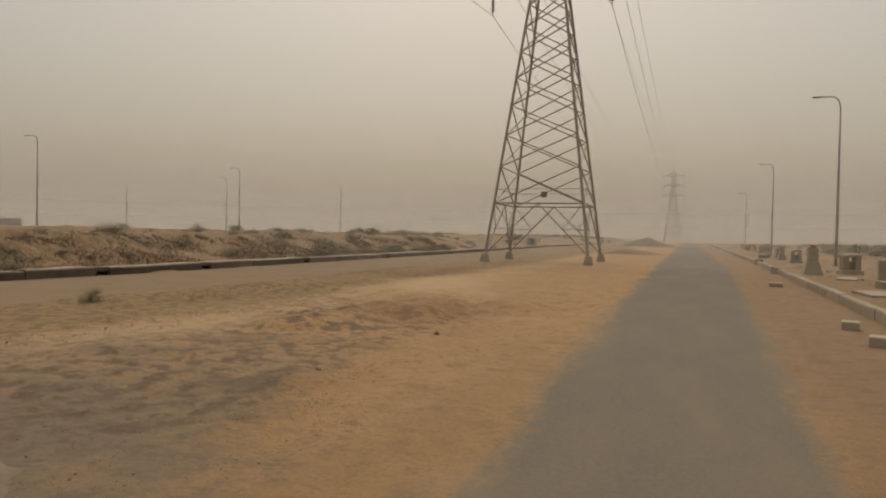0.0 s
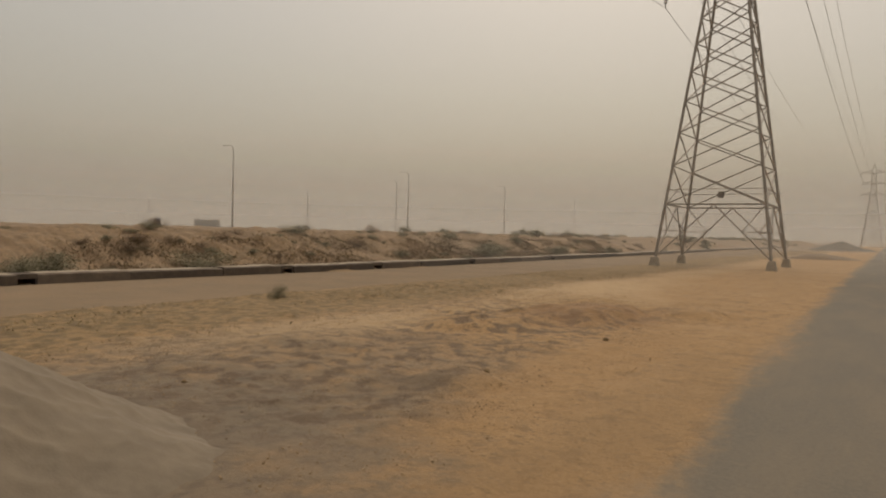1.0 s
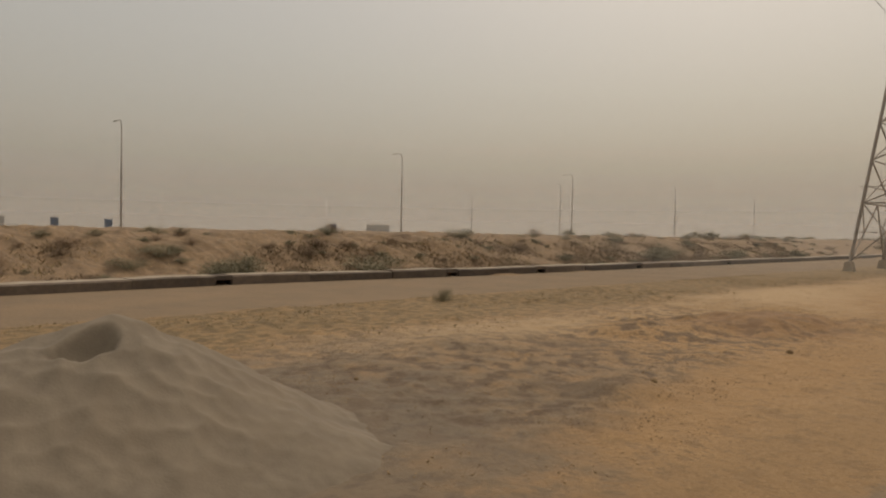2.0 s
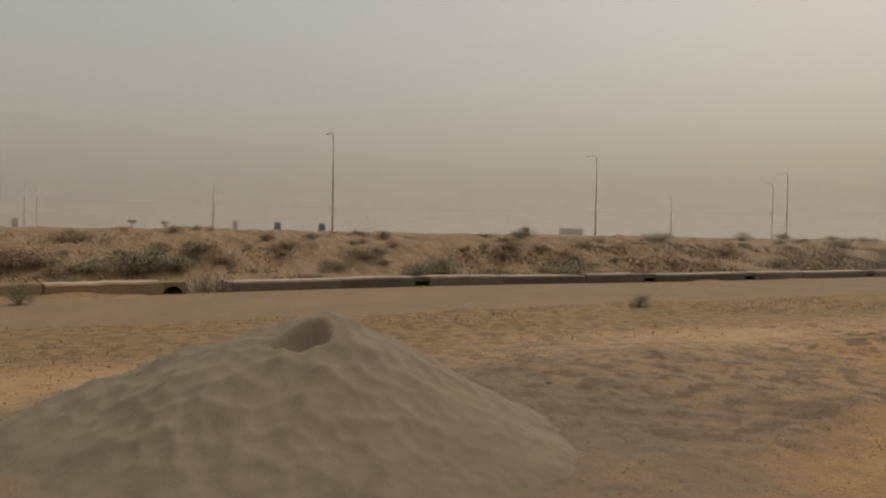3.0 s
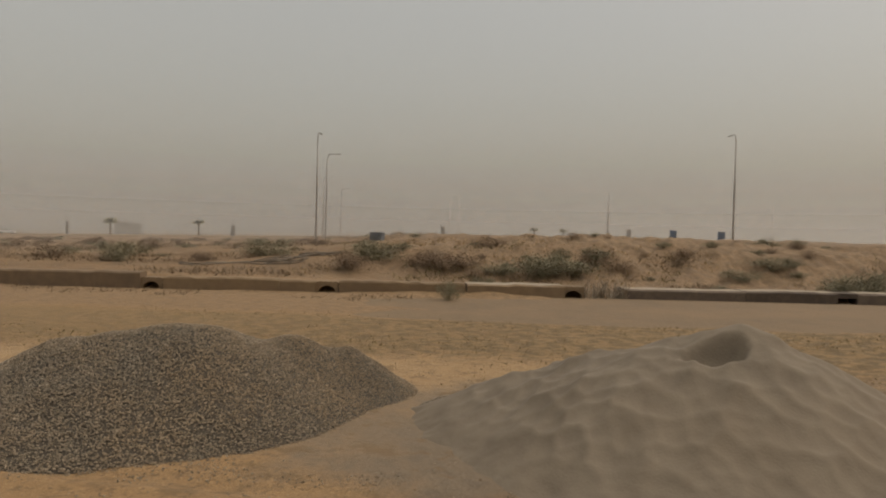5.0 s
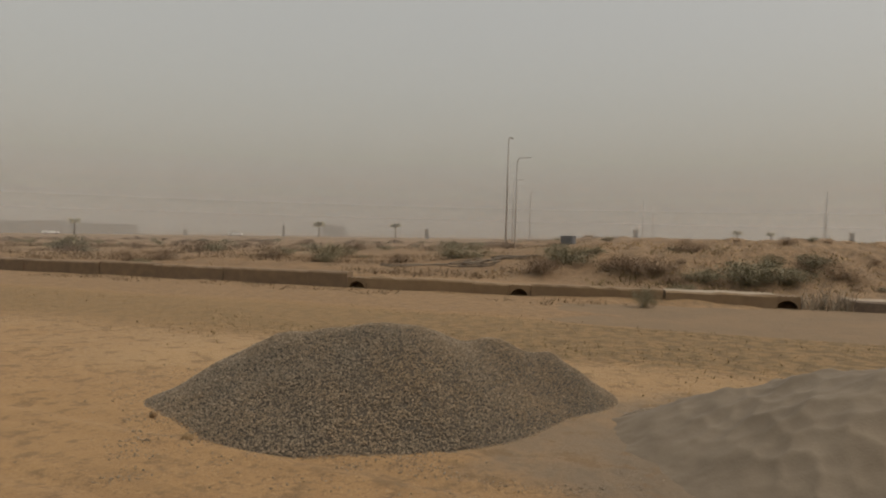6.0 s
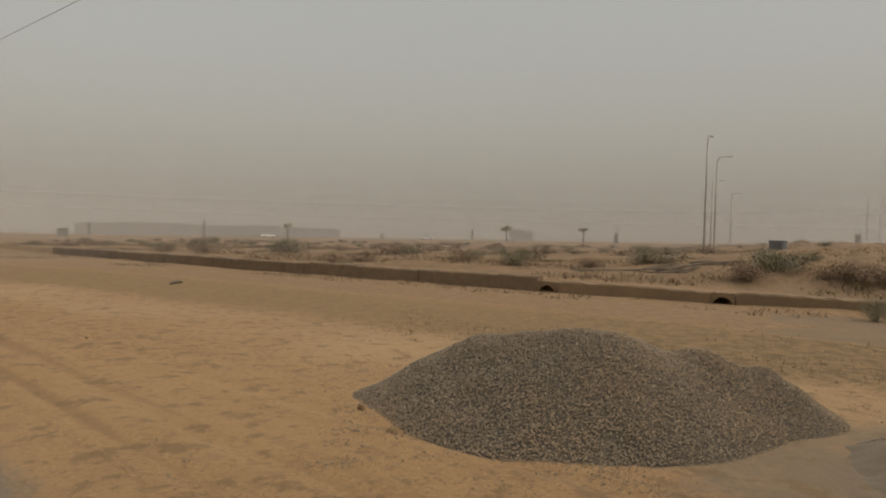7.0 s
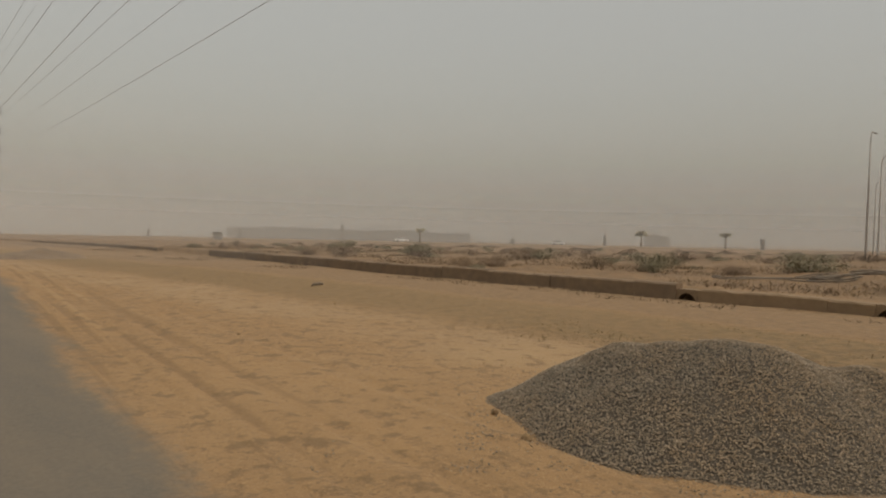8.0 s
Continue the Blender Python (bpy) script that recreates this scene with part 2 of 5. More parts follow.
    z = np.where(dr > 0, (0.08 + 0.14 * lump + 0.10 * fine + 0.12 * smooth(9, 24, dr)) * smooth(0, 0.25, dr) * smooth(260, 90, dr), z)
    return z + slope(u)


def ground_z(n, u):
    return float(height(np.array([n]), np.array([u]))[0])


def mesh_object(name, verts, faces, mat, parent=None, label="", smooth_shade=False):
    me = bpy.data.meshes.new(name)
    me.from_pydata([tuple(v) for v in verts], [], [tuple(f) for f in faces])
    me.materials.append(mat)
    if smooth_shade:
        me.polygons.foreach_set("use_smooth", [True] * len(me.polygons))
    me.update()
    ob = new(name, me)
    ob.parent = parent
    if label:
        ob["label"] = label
    return ob


def part(name, bm, mat, parent, label=""):
    me = bpy.data.meshes.new(name)
    bm.to_mesh(me)
    bm.free()
    me.materials.append(mat)
    ob = new(name, me)
    ob.parent = parent
    if label:
        ob["label"] = label
    return ob


def empty(name, m, label, category, group="", kind=""):
    ob = new(name)
    ob.matrix_basis = m
    return tagged(ob, label, category, group, kind)


def grid_axis(stops):
    """Coordinates from (start, end, step) runs."""
    vals = []
    for s0, s1, st in stops:
        vals += list(np.arange(s0, s1, st))
    vals.append(stops[-1][1])
    return np.array(vals)


def heightfield(name, xs, ys, zs, mat, to_world=None, parent=None):
    X, Y = np.meshgrid(xs, ys)
    if to_world is None:
        pts = np.stack([X.ravel(), Y.ravel(), zs.ravel()], 1)
    else:
        pts = np.stack([X.ravel() * CN + Y.ravel() * SN, -X.ravel() * SN + Y.ravel() * CN, zs.ravel()], 1)
    w, hh = len(xs), len(ys)
    i = (np.arange(hh - 1)[:, None] * w + np.arange(w - 1)[None, :]).ravel()
    faces = np.stack([i, i + 1, i + w + 1, i + w], 1)
    me = bpy.data.meshes.new(name)
    me.vertices.add(len(pts))
    me.vertices.foreach_set("co", pts.astype(np.float32).ravel())
    me.loops.add(len(faces) * 4)
    me.loops.foreach_set("vertex_index", faces.ravel().astype(np.int32))
    me.polygons.add(len(faces))
    me.polygons.foreach_set("loop_start", np.arange(0, len(faces) * 4, 4, dtype=np.int32))
    me.polygons.foreach_set("use_smooth", np.ones(len(faces), dtype=bool))
    me.update(calc_edges=True)
    me.materials.append(mat)
    ob = new(name, me)
    ob.parent = parent
    return ob


# ---------------------------------------------------------------- ground with its zones


def ground_material(name, asphalt=False):
    """Sandy soil: orange by the road, straw grass strip, grey spilled sand, brown bank; with asphalt, sand blown over its edges in tongues."""
    m = bpy.data.materials.new(name)
    m.use_nodes = True
    nt = m.node_tree
    n, l = nt.nodes, nt.links
    b = n["Principled BSDF"]
    b.inputs["Roughness"].default_value = 0.95
    pos = n.new("ShaderNodeNewGeometry")
    rot = n.new("ShaderNodeMapping")
    rot.vector_type = "POINT"
    rot.inputs["Rotation"].default_value = (0, 0, radians(12.4))
    l.new(pos.outputs["Position"], rot.inputs["Vector"])
    sp = n.new("ShaderNodeSeparateXYZ")
    l.new(rot.outputs["Vector"], sp.inputs["Vector"])

    def noise_fac(scale, lo=0.35, hi=0.65, detail=6.0, stretch=None):
        t = n.new("ShaderNodeTexNoise")
        t.inputs["Scale"].default_value, t.inputs["Detail"].default_value, t.inputs["Roughness"].default_value = scale, detail, 0.65
        src = rot.outputs["Vector"]
        if stretch:
            mp = n.new("ShaderNodeMapping")
            mp.inputs["Scale"].default_value = stretch
            l.new(src, mp.inputs["Vector"])
            src = mp.outputs["Vector"]
        l.new(src, t.inputs["Vector"])
        r = n.new("ShaderNodeMapRange")
        r.inputs["From Min"].default_value, r.inputs["From Max"].default_value = lo, hi
        l.new(t.outputs["Fac"], r.inputs["Value"])
        return r.outputs["Result"]

    def math2(op, x, y):
        k = n.new("ShaderNodeMath")
        k.operation = {"MULTIPLY_PLAIN": "MULTIPLY", "ABS": "ABSOLUTE"}.get(op, op)
        k.use_clamp = op == "MULTIPLY"
        for q, v in enumerate((x, y)):
            if isinstance(v, (int, float)):
                k.inputs[q].default_value = v
            else:
                l.new(v, k.inputs[q])
        return k.outputs[0]

    def mix(fac, x, y):
        k = n.new("ShaderNodeMix")
        k.data_type = "RGBA"
        if isinstance(fac, (int, float)):
            k.inputs["Factor"].default_value = fac
        else:
            l.new(fac, k.inputs["Factor"])
        for key, v in (("A", x), ("B", y)):
            if isinstance(v, tuple):
                k.inputs[key].default_value = (*v, 1)
            else:
                l.new(v, k.inputs[key])
        return k.outputs["Result"]

    def band(value, a0, a1):
        r = n.new("ShaderNodeMapRange")
        r.interpolation_type = "SMOOTHSTEP"
        r.inputs["From Min"].default_value, r.inputs["From Max"].default_value = a0, a1
        l.new(value, r.inputs["Value"])
        return r.outputs["Result"]

    wob = noise_fac(0.289, 0.155, 0.562)
    nn = math2("ADD", sp.outputs["X"], math2("SUBTRACT", math2("MULTIPLY", wob, 1.0), 0.5))
    uu = math2("ADD", sp.outputs["Y"], math2("SUBTRACT", math2("MULTIPLY", noise_fac(0.414, 0.155, 0.562), 1.0), 0.5))
    base = mix(noise_fac(3.0), (0.286, 0.166, 0.067), (0.342, 0.202, 0.082))
    base = mix(math2("MULTIPLY", noise_fac(0.45), 0.6), base, (0.332, 0.209, 0.098))
    base = mix(math2("MULTIPLY", noise_fac(14.0, 0.55, 0.75), 0.45), base, (0.165, 0.104, 0.053))
    base = mix(math2("MULTIPLY", noise_fac(5.0, 0.53, 0.63), 0.6), base, (0.169, 0.103, 0.047))
    base = mix(math2("MULTIPLY", noise_fac(1.2, 0.5, 0.72), 0.35), base, (0.207, 0.126, 0.059))
    base = mix(math2("MULTIPLY", noise_fac(20.0, 0.565, 0.62, 4.0), 0.5), base, (0.120, 0.072, 0.036))
    base = mix(math2("MULTIPLY", noise_fac(34.0, 0.57, 0.62, 3.0), 0.55), base, (0.440, 0.280, 0.132))
    crumbs = math2("MULTIPLY", band(uu, 0.0, 4.0), noise_fac(2.6, 0.56, 0.605, 10.0, stretch=(1.0, 0.85, 1.0)))
    base = mix(math2("MULTIPLY", crumbs, 0.5), base, (0.155, 0.096, 0.046))
    base = mix(math2("MULTIPLY", band(uu, 0.0, 4.0), math2("MULTIPLY", noise_fac(1.1, 0.52, 0.6, 10.0, stretch=(1.0, 0.8, 1.0)), 0.35)), base, (0.37, 0.236, 0.12))
    lane = math2("MULTIPLY", math2("MULTIPLY", band(nn, -12.2, -13.4), band(nn, -18.8, -17.6)), 0.65)
    base = mix(lane, base, (0.213, 0.138, 0.071))
    base = mix(math2("MULTIPLY", lane, math2("MULTIPLY", noise_fac(5.5, 0.48, 0.6, 9.0, stretch=(1.0, 0.8, 1.0)), 0.9)), base, (0.150, 0.098, 0.052))
    base = mix(math2("MULTIPLY", lane, math2("MULTIPLY", noise_fac(3.8, 0.52, 0.62, 9.0, stretch=(1.0, 0.75, 1.0)), 0.8)), base, (0.32, 0.205, 0.105))
    # straw and olive growth strip
    strip = math2("MULTIPLY", math2("MULTIPLY", band(nn, -13.2, -12.0), band(nn, -7.0, -9.0)), noise_fac(4.6, 0.46, 0.56, 10.0, stretch=(1.0, 0.8, 1.0)))
    base = mix(math2("MULTIPLY", math2("MULTIPLY", band(nn, -13.0, -12.0), band(nn, -7.6, -9.6)), 0.7), base, (0.212, 0.138, 0.059))
    strip = math2("MULTIPLY", strip, math2("ADD", math2("MULTIPLY", band(uu, -9.0, 1.0), 0.7), 0.3))
    base = mix(math2("MULTIPLY", strip, 0.95), base, (0.138, 0.091, 0.038))
    base = mix(math2("MULTIPLY", strip, math2("MULTIPLY", noise_fac(7.0, 0.5, 0.62, stretch=(1.0, 0.8, 1.0)), 0.7)), base, (0.128, 0.088, 0.043))
    pale = math2("MULTIPLY", math2("MULTIPLY", band(nn, -9.0, -7.8), band(nn, -5.6, -6.8)), noise_fac(0.5, 0.3, 0.6, stretch=(1.0, 0.75, 1.0)))
    base = mix(math2("MULTIPLY", pale, 0.55), base, (0.372, 0.256, 0.138))
    # grey sand spilled round the heap, and churned soil
    dn, du = math2("ADD", sp.outputs["X"], 5.1), math2("ADD", sp.outputs["Y"], -2.0)
    dn, du = math2("MULTIPLY_PLAIN", dn, 0.95), math2("MULTIPLY_PLAIN", du, 0.82)
    away = math2("POWER", math2("ADD", math2("POWER", math2("ABS", dn, 0), 2.0), math2("POWER", math2("ABS", du, 0), 2.0)), 0.5)
    away = math2("ADD", away, math2("MULTIPLY_PLAIN", noise_fac(1.1, 0.25, 0.75, 8.0), 2.2))
    spread = band(away, 4.5, 2.8)
    base = mix(math2("MULTIPLY", spread, 0.9), base, (0.178, 0.133, 0.086))
    thin = math2("MULTIPLY", math2("MULTIPLY", band(uu, 1.0, 3.0), band(uu, 10.5, 6.5)), math2("MULTIPLY", band(nn, -8.6, -7.4), band(nn, -2.9, -3.9)))
    base = mix(math2("MULTIPLY", thin, math2("ADD", math2("MULTIPLY", noise_fac(2.0, 0.35, 0.6, 9.0), 0.55), 0.2)), base, (0.165, 0.126, 0.084))
    base = mix(math2("MULTIPLY", spread, math2("MULTIPLY", noise_fac(6.0, 0.5, 0.6, 9.0, stretch=(1.0, 0.85, 1.0)), 0.5)), base, (0.105, 0.079, 0.052))
    # darker churned soil, with the shading of its clods painted in as mottles
    churn = math2("MULTIPLY", math2("MULTIPLY", band(uu, 3.0, 5.0), band(uu, 19.0, 12.0)), math2("MULTIPLY", band(nn, -9.0, -7.5), band(nn, -2.6, -3.8)))
    base = mix(math2("MULTIPLY", churn, math2("MULTIPLY", noise_fac(3.2, 0.49, 0.56, 10.0), 0.85)), base, (0.120, 0.079, 0.045))
    def patch(n0, u0, sn, su, inner=0.35):
        """1 in the middle of an uneven patch of half-widths sn, su, 0 outside."""
        pn, pu = math2("MULTIPLY_PLAIN", math2("ADD", nn, -n0), 1 / sn), math2("MULTIPLY_PLAIN", math2("ADD", uu, -u0), 1 / su)
        r0 = math2("POWER", math2("ADD", math2("MULTIPLY_PLAIN", pn, pn), math2("MULTIPLY_PLAIN", pu, pu)), 0.5)
        return band(math2("ADD", r0, math2("MULTIPLY_PLAIN", noise_fac(1.7, 0.3, 0.7, 9.0), 0.5)), 1.25, inner)

    # reddish tipped soil, dark clumps, pale trodden patches, fine orange sand beside the road
    for n0, u0, sn, su, colour, much in ((-4.6, 13.2, 2.0, 2.6, (0.232, 0.130, 0.062), 0.75), (-3.9, 6.0, 0.8, 0.7, (0.118, 0.082, 0.048), 0.6), (-5.7, 8.6, 1.1, 0.9, (0.150, 0.100, 0.056), 0.6),
                                         (-7.2, 21.0, 2.6, 8.0, (0.410, 0.282, 0.152), 0.75), (-7.5, 9.5, 1.2, 5.5, (0.385, 0.264, 0.142), 0.65), (-5.4, 18.0, 1.6, 2.6, (0.395, 0.268, 0.142), 0.5), (-8.0, -1.0, 1.2, 4.0, (0.372, 0.238, 0.112), 0.5),
                                         (-6.9, -5.6, 1.6, 1.6, (0.385, 0.250, 0.118), 0.5), (-2.9, 9.0, 1.0, 7.0, (0.310, 0.180, 0.072), 0.6), (-3.6, -5.5, 2.6, 4.2, (0.365, 0.226, 0.100), 0.5), (-1.6, 6.0, 0.9, 9.0, (0.245, 0.150, 0.066), 0.5), (-5.3, -0.5, 1.7, 1.1, (0.205, 0.153, 0.098), 0.75)):
        base = mix(math2("MULTIPLY", patch(n0, u0, sn, su), much), base, colour)
    # wheel streaks along the verge
    along, slant = n.new("ShaderNodeCombineXYZ"), math2("ADD", sp.outputs["X"], math2("MULTIPLY_PLAIN", sp.outputs["Y"], -0.16))
    l.new(slant, along.inputs["X"])
    l.new(math2("MULTIPLY_PLAIN", sp.outputs["Y"], 0.03), along.inputs["Y"])
    for scale, lo, colour, much in ((3.1, 0.52, (0.215, 0.128, 0.054), 0.6), (2.3, 0.55, (0.385, 0.245, 0.112), 0.5)):
        t = n.new("ShaderNodeTexNoise")
        t.inputs["Scale"].default_value, t.inputs["Detail"].default_value = scale, 3.0
        l.new(along.outputs[0], t.inputs["Vector"])
        run = math2("MULTIPLY", math2("MULTIPLY", band(slant, -3.6, -2.4), band(uu, 3.0, -2.0)), band(t.outputs["Fac"], lo, lo + 0.08))
        base = mix(math2("MULTIPLY", run, much), base, colour)
    # scuffs over the trodden sand
    scuff = math2("MULTIPLY", math2("MULTIPLY", band(uu, 3.0, 0.0), band(nn, -12.5, -11.5)), math2("MULTIPLY", noise_fac(3.4, 0.54, 0.62, 5.0, stretch=(1.0, 0.8, 1.0)), 0.75))
    base = mix(scuff, base, (0.185, 0.115, 0.052))
    # soil and dry growth of the bank
    bankf = band(nn, -17.6, -19.0)
    soil = mix(noise_fac(0.8), (0.215, 0.136, 0.072), (0.262, 0.170, 0.090))
    soil = mix(math2("MULTIPLY", noise_fac(2.6, 0.46, 0.60, 9.0), 0.55), soil, (0.130, 0.088, 0.049))
    soil = mix(math2("MULTIPLY", noise_fac(9.0, 0.5, 0.6, 8.0), 0.45), soil, (0.125, 0.084, 0.046))
    soil = mix(math2("MULTIPLY", noise_fac(4.0, 0.55, 0.62, 8.0), 0.6), soil, (0.29, 0.19, 0.10))
    plain = mix(noise_fac(0.5), (0.178, 0.108, 0.052), (0.238, 0.145, 0.067))
    plain = mix(math2("MULTIPLY", noise_fac(2.0, 0.5, 0.64), 0.6), plain, (0.095, 0.066, 0.038))
    plain = mix(math2("MULTIPLY", noise_fac(0.35, 0.55, 0.7), 0.6), plain, (0.26, 0.18, 0.098))
    base = mix(bankf, base, mix(band(uu, -9.0, 0.0), plain, soil))
    rightf = band(nn, 0.3, 2.2)
    base = mix(math2("MULTIPLY", rightf, 0.9), base, mix(0.35, soil, (0.19, 0.118, 0.060)))
    if asphalt:
        uv, edge = n.new("ShaderNodeUVMap"), n.new("ShaderNodeSeparateXYZ")
        uv.uv_map = "edges"
        l.new(uv.outputs["UV"], edge.inputs["Vector"])
        inward = math2("MINIMUM", math2("ADD", math2("MULTIPLY_PLAIN", edge.outputs["X"], 0.75), 0.1), edge.outputs["Y"])
        tongues = math2("ADD", math2("MULTIPLY_PLAIN", noise_fac(1.5, 0.2, 0.8, 7.0, stretch=(1.0, 0.2, 1.0)), 0.55), math2("MULTIPLY_PLAIN", noise_fac(7.0, 0.2, 0.8, 7.0), 0.25))
        bare = band(math2("SUBTRACT", inward, tongues), 0.08, 0.52)
        tar = mix(noise_fac(26.0), (0.108, 0.090, 0.065), (0.142, 0.119, 0.086))
        tar = mix(math2("MULTIPLY", noise_fac(70.0, 0.55, 0.65), 0.5), tar, (0.175, 0.142, 0.100))
        tar = mix(math2("MULTIPLY", noise_fac(0.9, 0.42, 0.7, 7.0, stretch=(1.0, 0.25, 1.0)), 0.55), tar, (0.200, 0.150, 0.094))
        tar = mix(math2("MULTIPLY", noise_fac(11.0, 0.54, 0.64, 9.0), 0.4), tar, (0.170, 0.130, 0.085))
        base = mix(bare, base, tar)
    l.new(base, b.inputs["Base Color"])
    bt, bp = n.new("ShaderNodeTexNoise"), n.new("ShaderNodeBump")
    bt.inputs["Scale"].default_value, bt.inputs["Detail"].default_value, bt.inputs["Roughness"].default_value = 11.0, 8.0, 0.75
    bp.inputs["Strength"].default_value, bp.inputs["Distance"].default_value = 0.7, 0.05
    if asphalt:
        l.new(math2("ADD", math2("MULTIPLY_PLAIN", bare, -0.55), 0.7), bp.inputs["Strength"])
    l.new(pos.outputs["Position"], bt.inputs["Vector"])
    l.new(bt.outputs["Fac"], bp.inputs["Height"])
    l.new(bp.outputs["Normal"], b.inputs["Normal"])
    return m


SOIL = ground_material("sandy_soil")
ASPHALT = ground_material("asphalt_sanded", True)
gx = grid_axis(((-3000, -300, 300), (-300, -80, 10), (-80, -32, 1.2), (-32, -25, 0.2), (-25, -17, 0.12), (-17, -9, 0.2), (-9, -2, 0.055), (-2, 5, 0.18), (5, 20, 0.7), (20, 80, 4), (80, 300, 20), (300, 3000, 300)))
gy = grid_axis(((-3000, -300, 300), (-300, -80, 10), (-80, -30, 1.5), (-30, -8, 0.35), (-8, 3, 0.1), (3, 13, 0.055), (13, 24, 0.12), (24, 40, 0.3), (40, 90, 1.2), (90, 300, 10), (300, 3000, 300)))
GX, GY = np.meshgrid(gx, gy)
tagged(heightfield("ground", gx, gy, height(GX, GY), SOIL, True), "dry orange-tan sandy soil with straw patches and a scrubby bank", "ground", kind="structure")


def strip_mesh(name, left, right, us, z, mat, across=9):
    verts, faces = [], []
    for u in us:
        for k in range(across):
            f = k / (across - 1)
            verts.append(W(left(u) * (1 - f) + right(u) * f, u, z + float(slope(u))))
    for i in range(len(us) - 1):
        for k in range(across - 1):
            j = i * across + k
            faces.append((j, j + 1, j + across + 1, j + across))
    ob = mesh_object(name, verts, faces, mat)
    # metres in from the left and the right edge
    layer = ob.data.uv_layers.new(name="edges")
    for loop in ob.data.loops:
        i, k = divmod(loop.vertex_index, across)
        wide = right(us[i]) - left(us[i])
        layer.data[loop.index].uv = (wide * k / (across - 1), wide * (1 - k / (across - 1)))
    return ob


us_road = list(grid_axis(((-400, -40, 8), (-40, 60, 0.5), (60, 500, 8))))
us_long = list(np.arange(-400, 500.1, 4))
tagged(strip_mesh("road", lambda u: float(road_left(u)) - 0.8, lambda u: float(road_right(u)) + 0.8, us_road, 0.0, ASPHALT, 15), "worn grey asphalt road with sand blown over its edges", "road", kind="structure")
tagged(strip_mesh("road_far_lane", lambda u: float(kerb_n(u)) - 0.1, lambda u: -12.2, us_long, 0.004, ASPHALT_OLD), "sand-covered asphalt carriageway beside the bank", "road", kind="structure")

# ---------------------------------------------------------------- translucent sheets standing in for dust haze
def haze_sheet(radius, top, density):
    m = bpy.data.materials.new("haze_sheet_tan")
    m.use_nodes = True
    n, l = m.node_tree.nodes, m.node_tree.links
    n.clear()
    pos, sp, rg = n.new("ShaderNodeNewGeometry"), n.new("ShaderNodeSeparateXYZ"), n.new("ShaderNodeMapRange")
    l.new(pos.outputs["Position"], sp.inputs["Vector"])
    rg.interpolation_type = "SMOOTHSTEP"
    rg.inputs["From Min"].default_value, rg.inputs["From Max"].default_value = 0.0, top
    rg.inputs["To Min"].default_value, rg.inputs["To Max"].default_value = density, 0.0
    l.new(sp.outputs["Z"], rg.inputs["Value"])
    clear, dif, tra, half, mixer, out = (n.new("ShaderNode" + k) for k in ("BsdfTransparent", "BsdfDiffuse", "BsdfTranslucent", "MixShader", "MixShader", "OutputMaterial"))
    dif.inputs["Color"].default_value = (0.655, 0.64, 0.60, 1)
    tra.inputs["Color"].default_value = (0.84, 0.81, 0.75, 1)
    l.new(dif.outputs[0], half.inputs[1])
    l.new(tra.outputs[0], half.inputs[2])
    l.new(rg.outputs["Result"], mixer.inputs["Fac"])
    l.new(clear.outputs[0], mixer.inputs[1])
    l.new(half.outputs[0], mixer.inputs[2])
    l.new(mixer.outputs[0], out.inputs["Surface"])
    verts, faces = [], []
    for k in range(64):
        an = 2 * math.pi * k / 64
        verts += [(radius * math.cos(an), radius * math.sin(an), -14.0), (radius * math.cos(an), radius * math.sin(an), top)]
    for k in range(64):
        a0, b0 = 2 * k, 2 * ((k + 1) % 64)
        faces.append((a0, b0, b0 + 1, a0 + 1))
    ob = mesh_object("haze_ring", verts, faces, m, smooth_shade=True)
    tagged(ob, "thin tan translucent sheet standing in for distant dust haze", "haze", kind="structure")


# nested see-through rings round the camera, each adding a share of the haze
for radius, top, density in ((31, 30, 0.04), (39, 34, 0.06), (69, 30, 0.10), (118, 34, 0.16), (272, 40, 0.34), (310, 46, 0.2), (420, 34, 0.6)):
    haze_sheet(radius, top, density)

# ---------------------------------------------------------------- shared mesh makers


def box_bm(sx, sy, sz, bevel=0.0, z0=0.0):
    bm = bmesh.new()
    bmesh.ops.create_cube(bm, size=1.0, matrix=Matrix.Translation((0, 0, z0 + sz / 2)) @ Matrix.Diagonal((sx, sy, sz, 1)))
    if bevel:
        bmesh.ops.bevel(bm, geom=bm.edges[:], offset=bevel, segments=2, affect="EDGES", profile=0.6)
    return bm


def bars_mesh(name, bars, mat, parent, label=""):
    """Steel angles from point to point: (p, q, width)."""
    verts, faces = [], []
    for p, q, w in bars:
        p, q = Vector(p), Vector(q)
        ax = (q - p).normalized()
        side = ax.cross(Vector((0, 0, 1)))
        side = side.normalized() if side.length > 1e-3 else Vector((1, 0, 0))
        up = ax.cross(side)
        k = len(verts)
        for c in (p, q):
            for s1, s2 in ((-1, -1), (1, -1), (1, 1), (-1, 1)):
                verts.append(c + side * (s1 * w / 2) + up * (s2 * w / 2))
        faces += [(k, k + 1, k + 5, k + 4), (k + 1, k + 2, k + 6, k + 5), (k + 2, k + 3, k + 7, k + 6), (k + 3, k, k + 4, k + 7), (k + 3, k + 2, k + 1, k), (k + 4, k + 5, k + 6, k + 7)]
    return mesh_object(name, verts, faces, mat, parent, label)


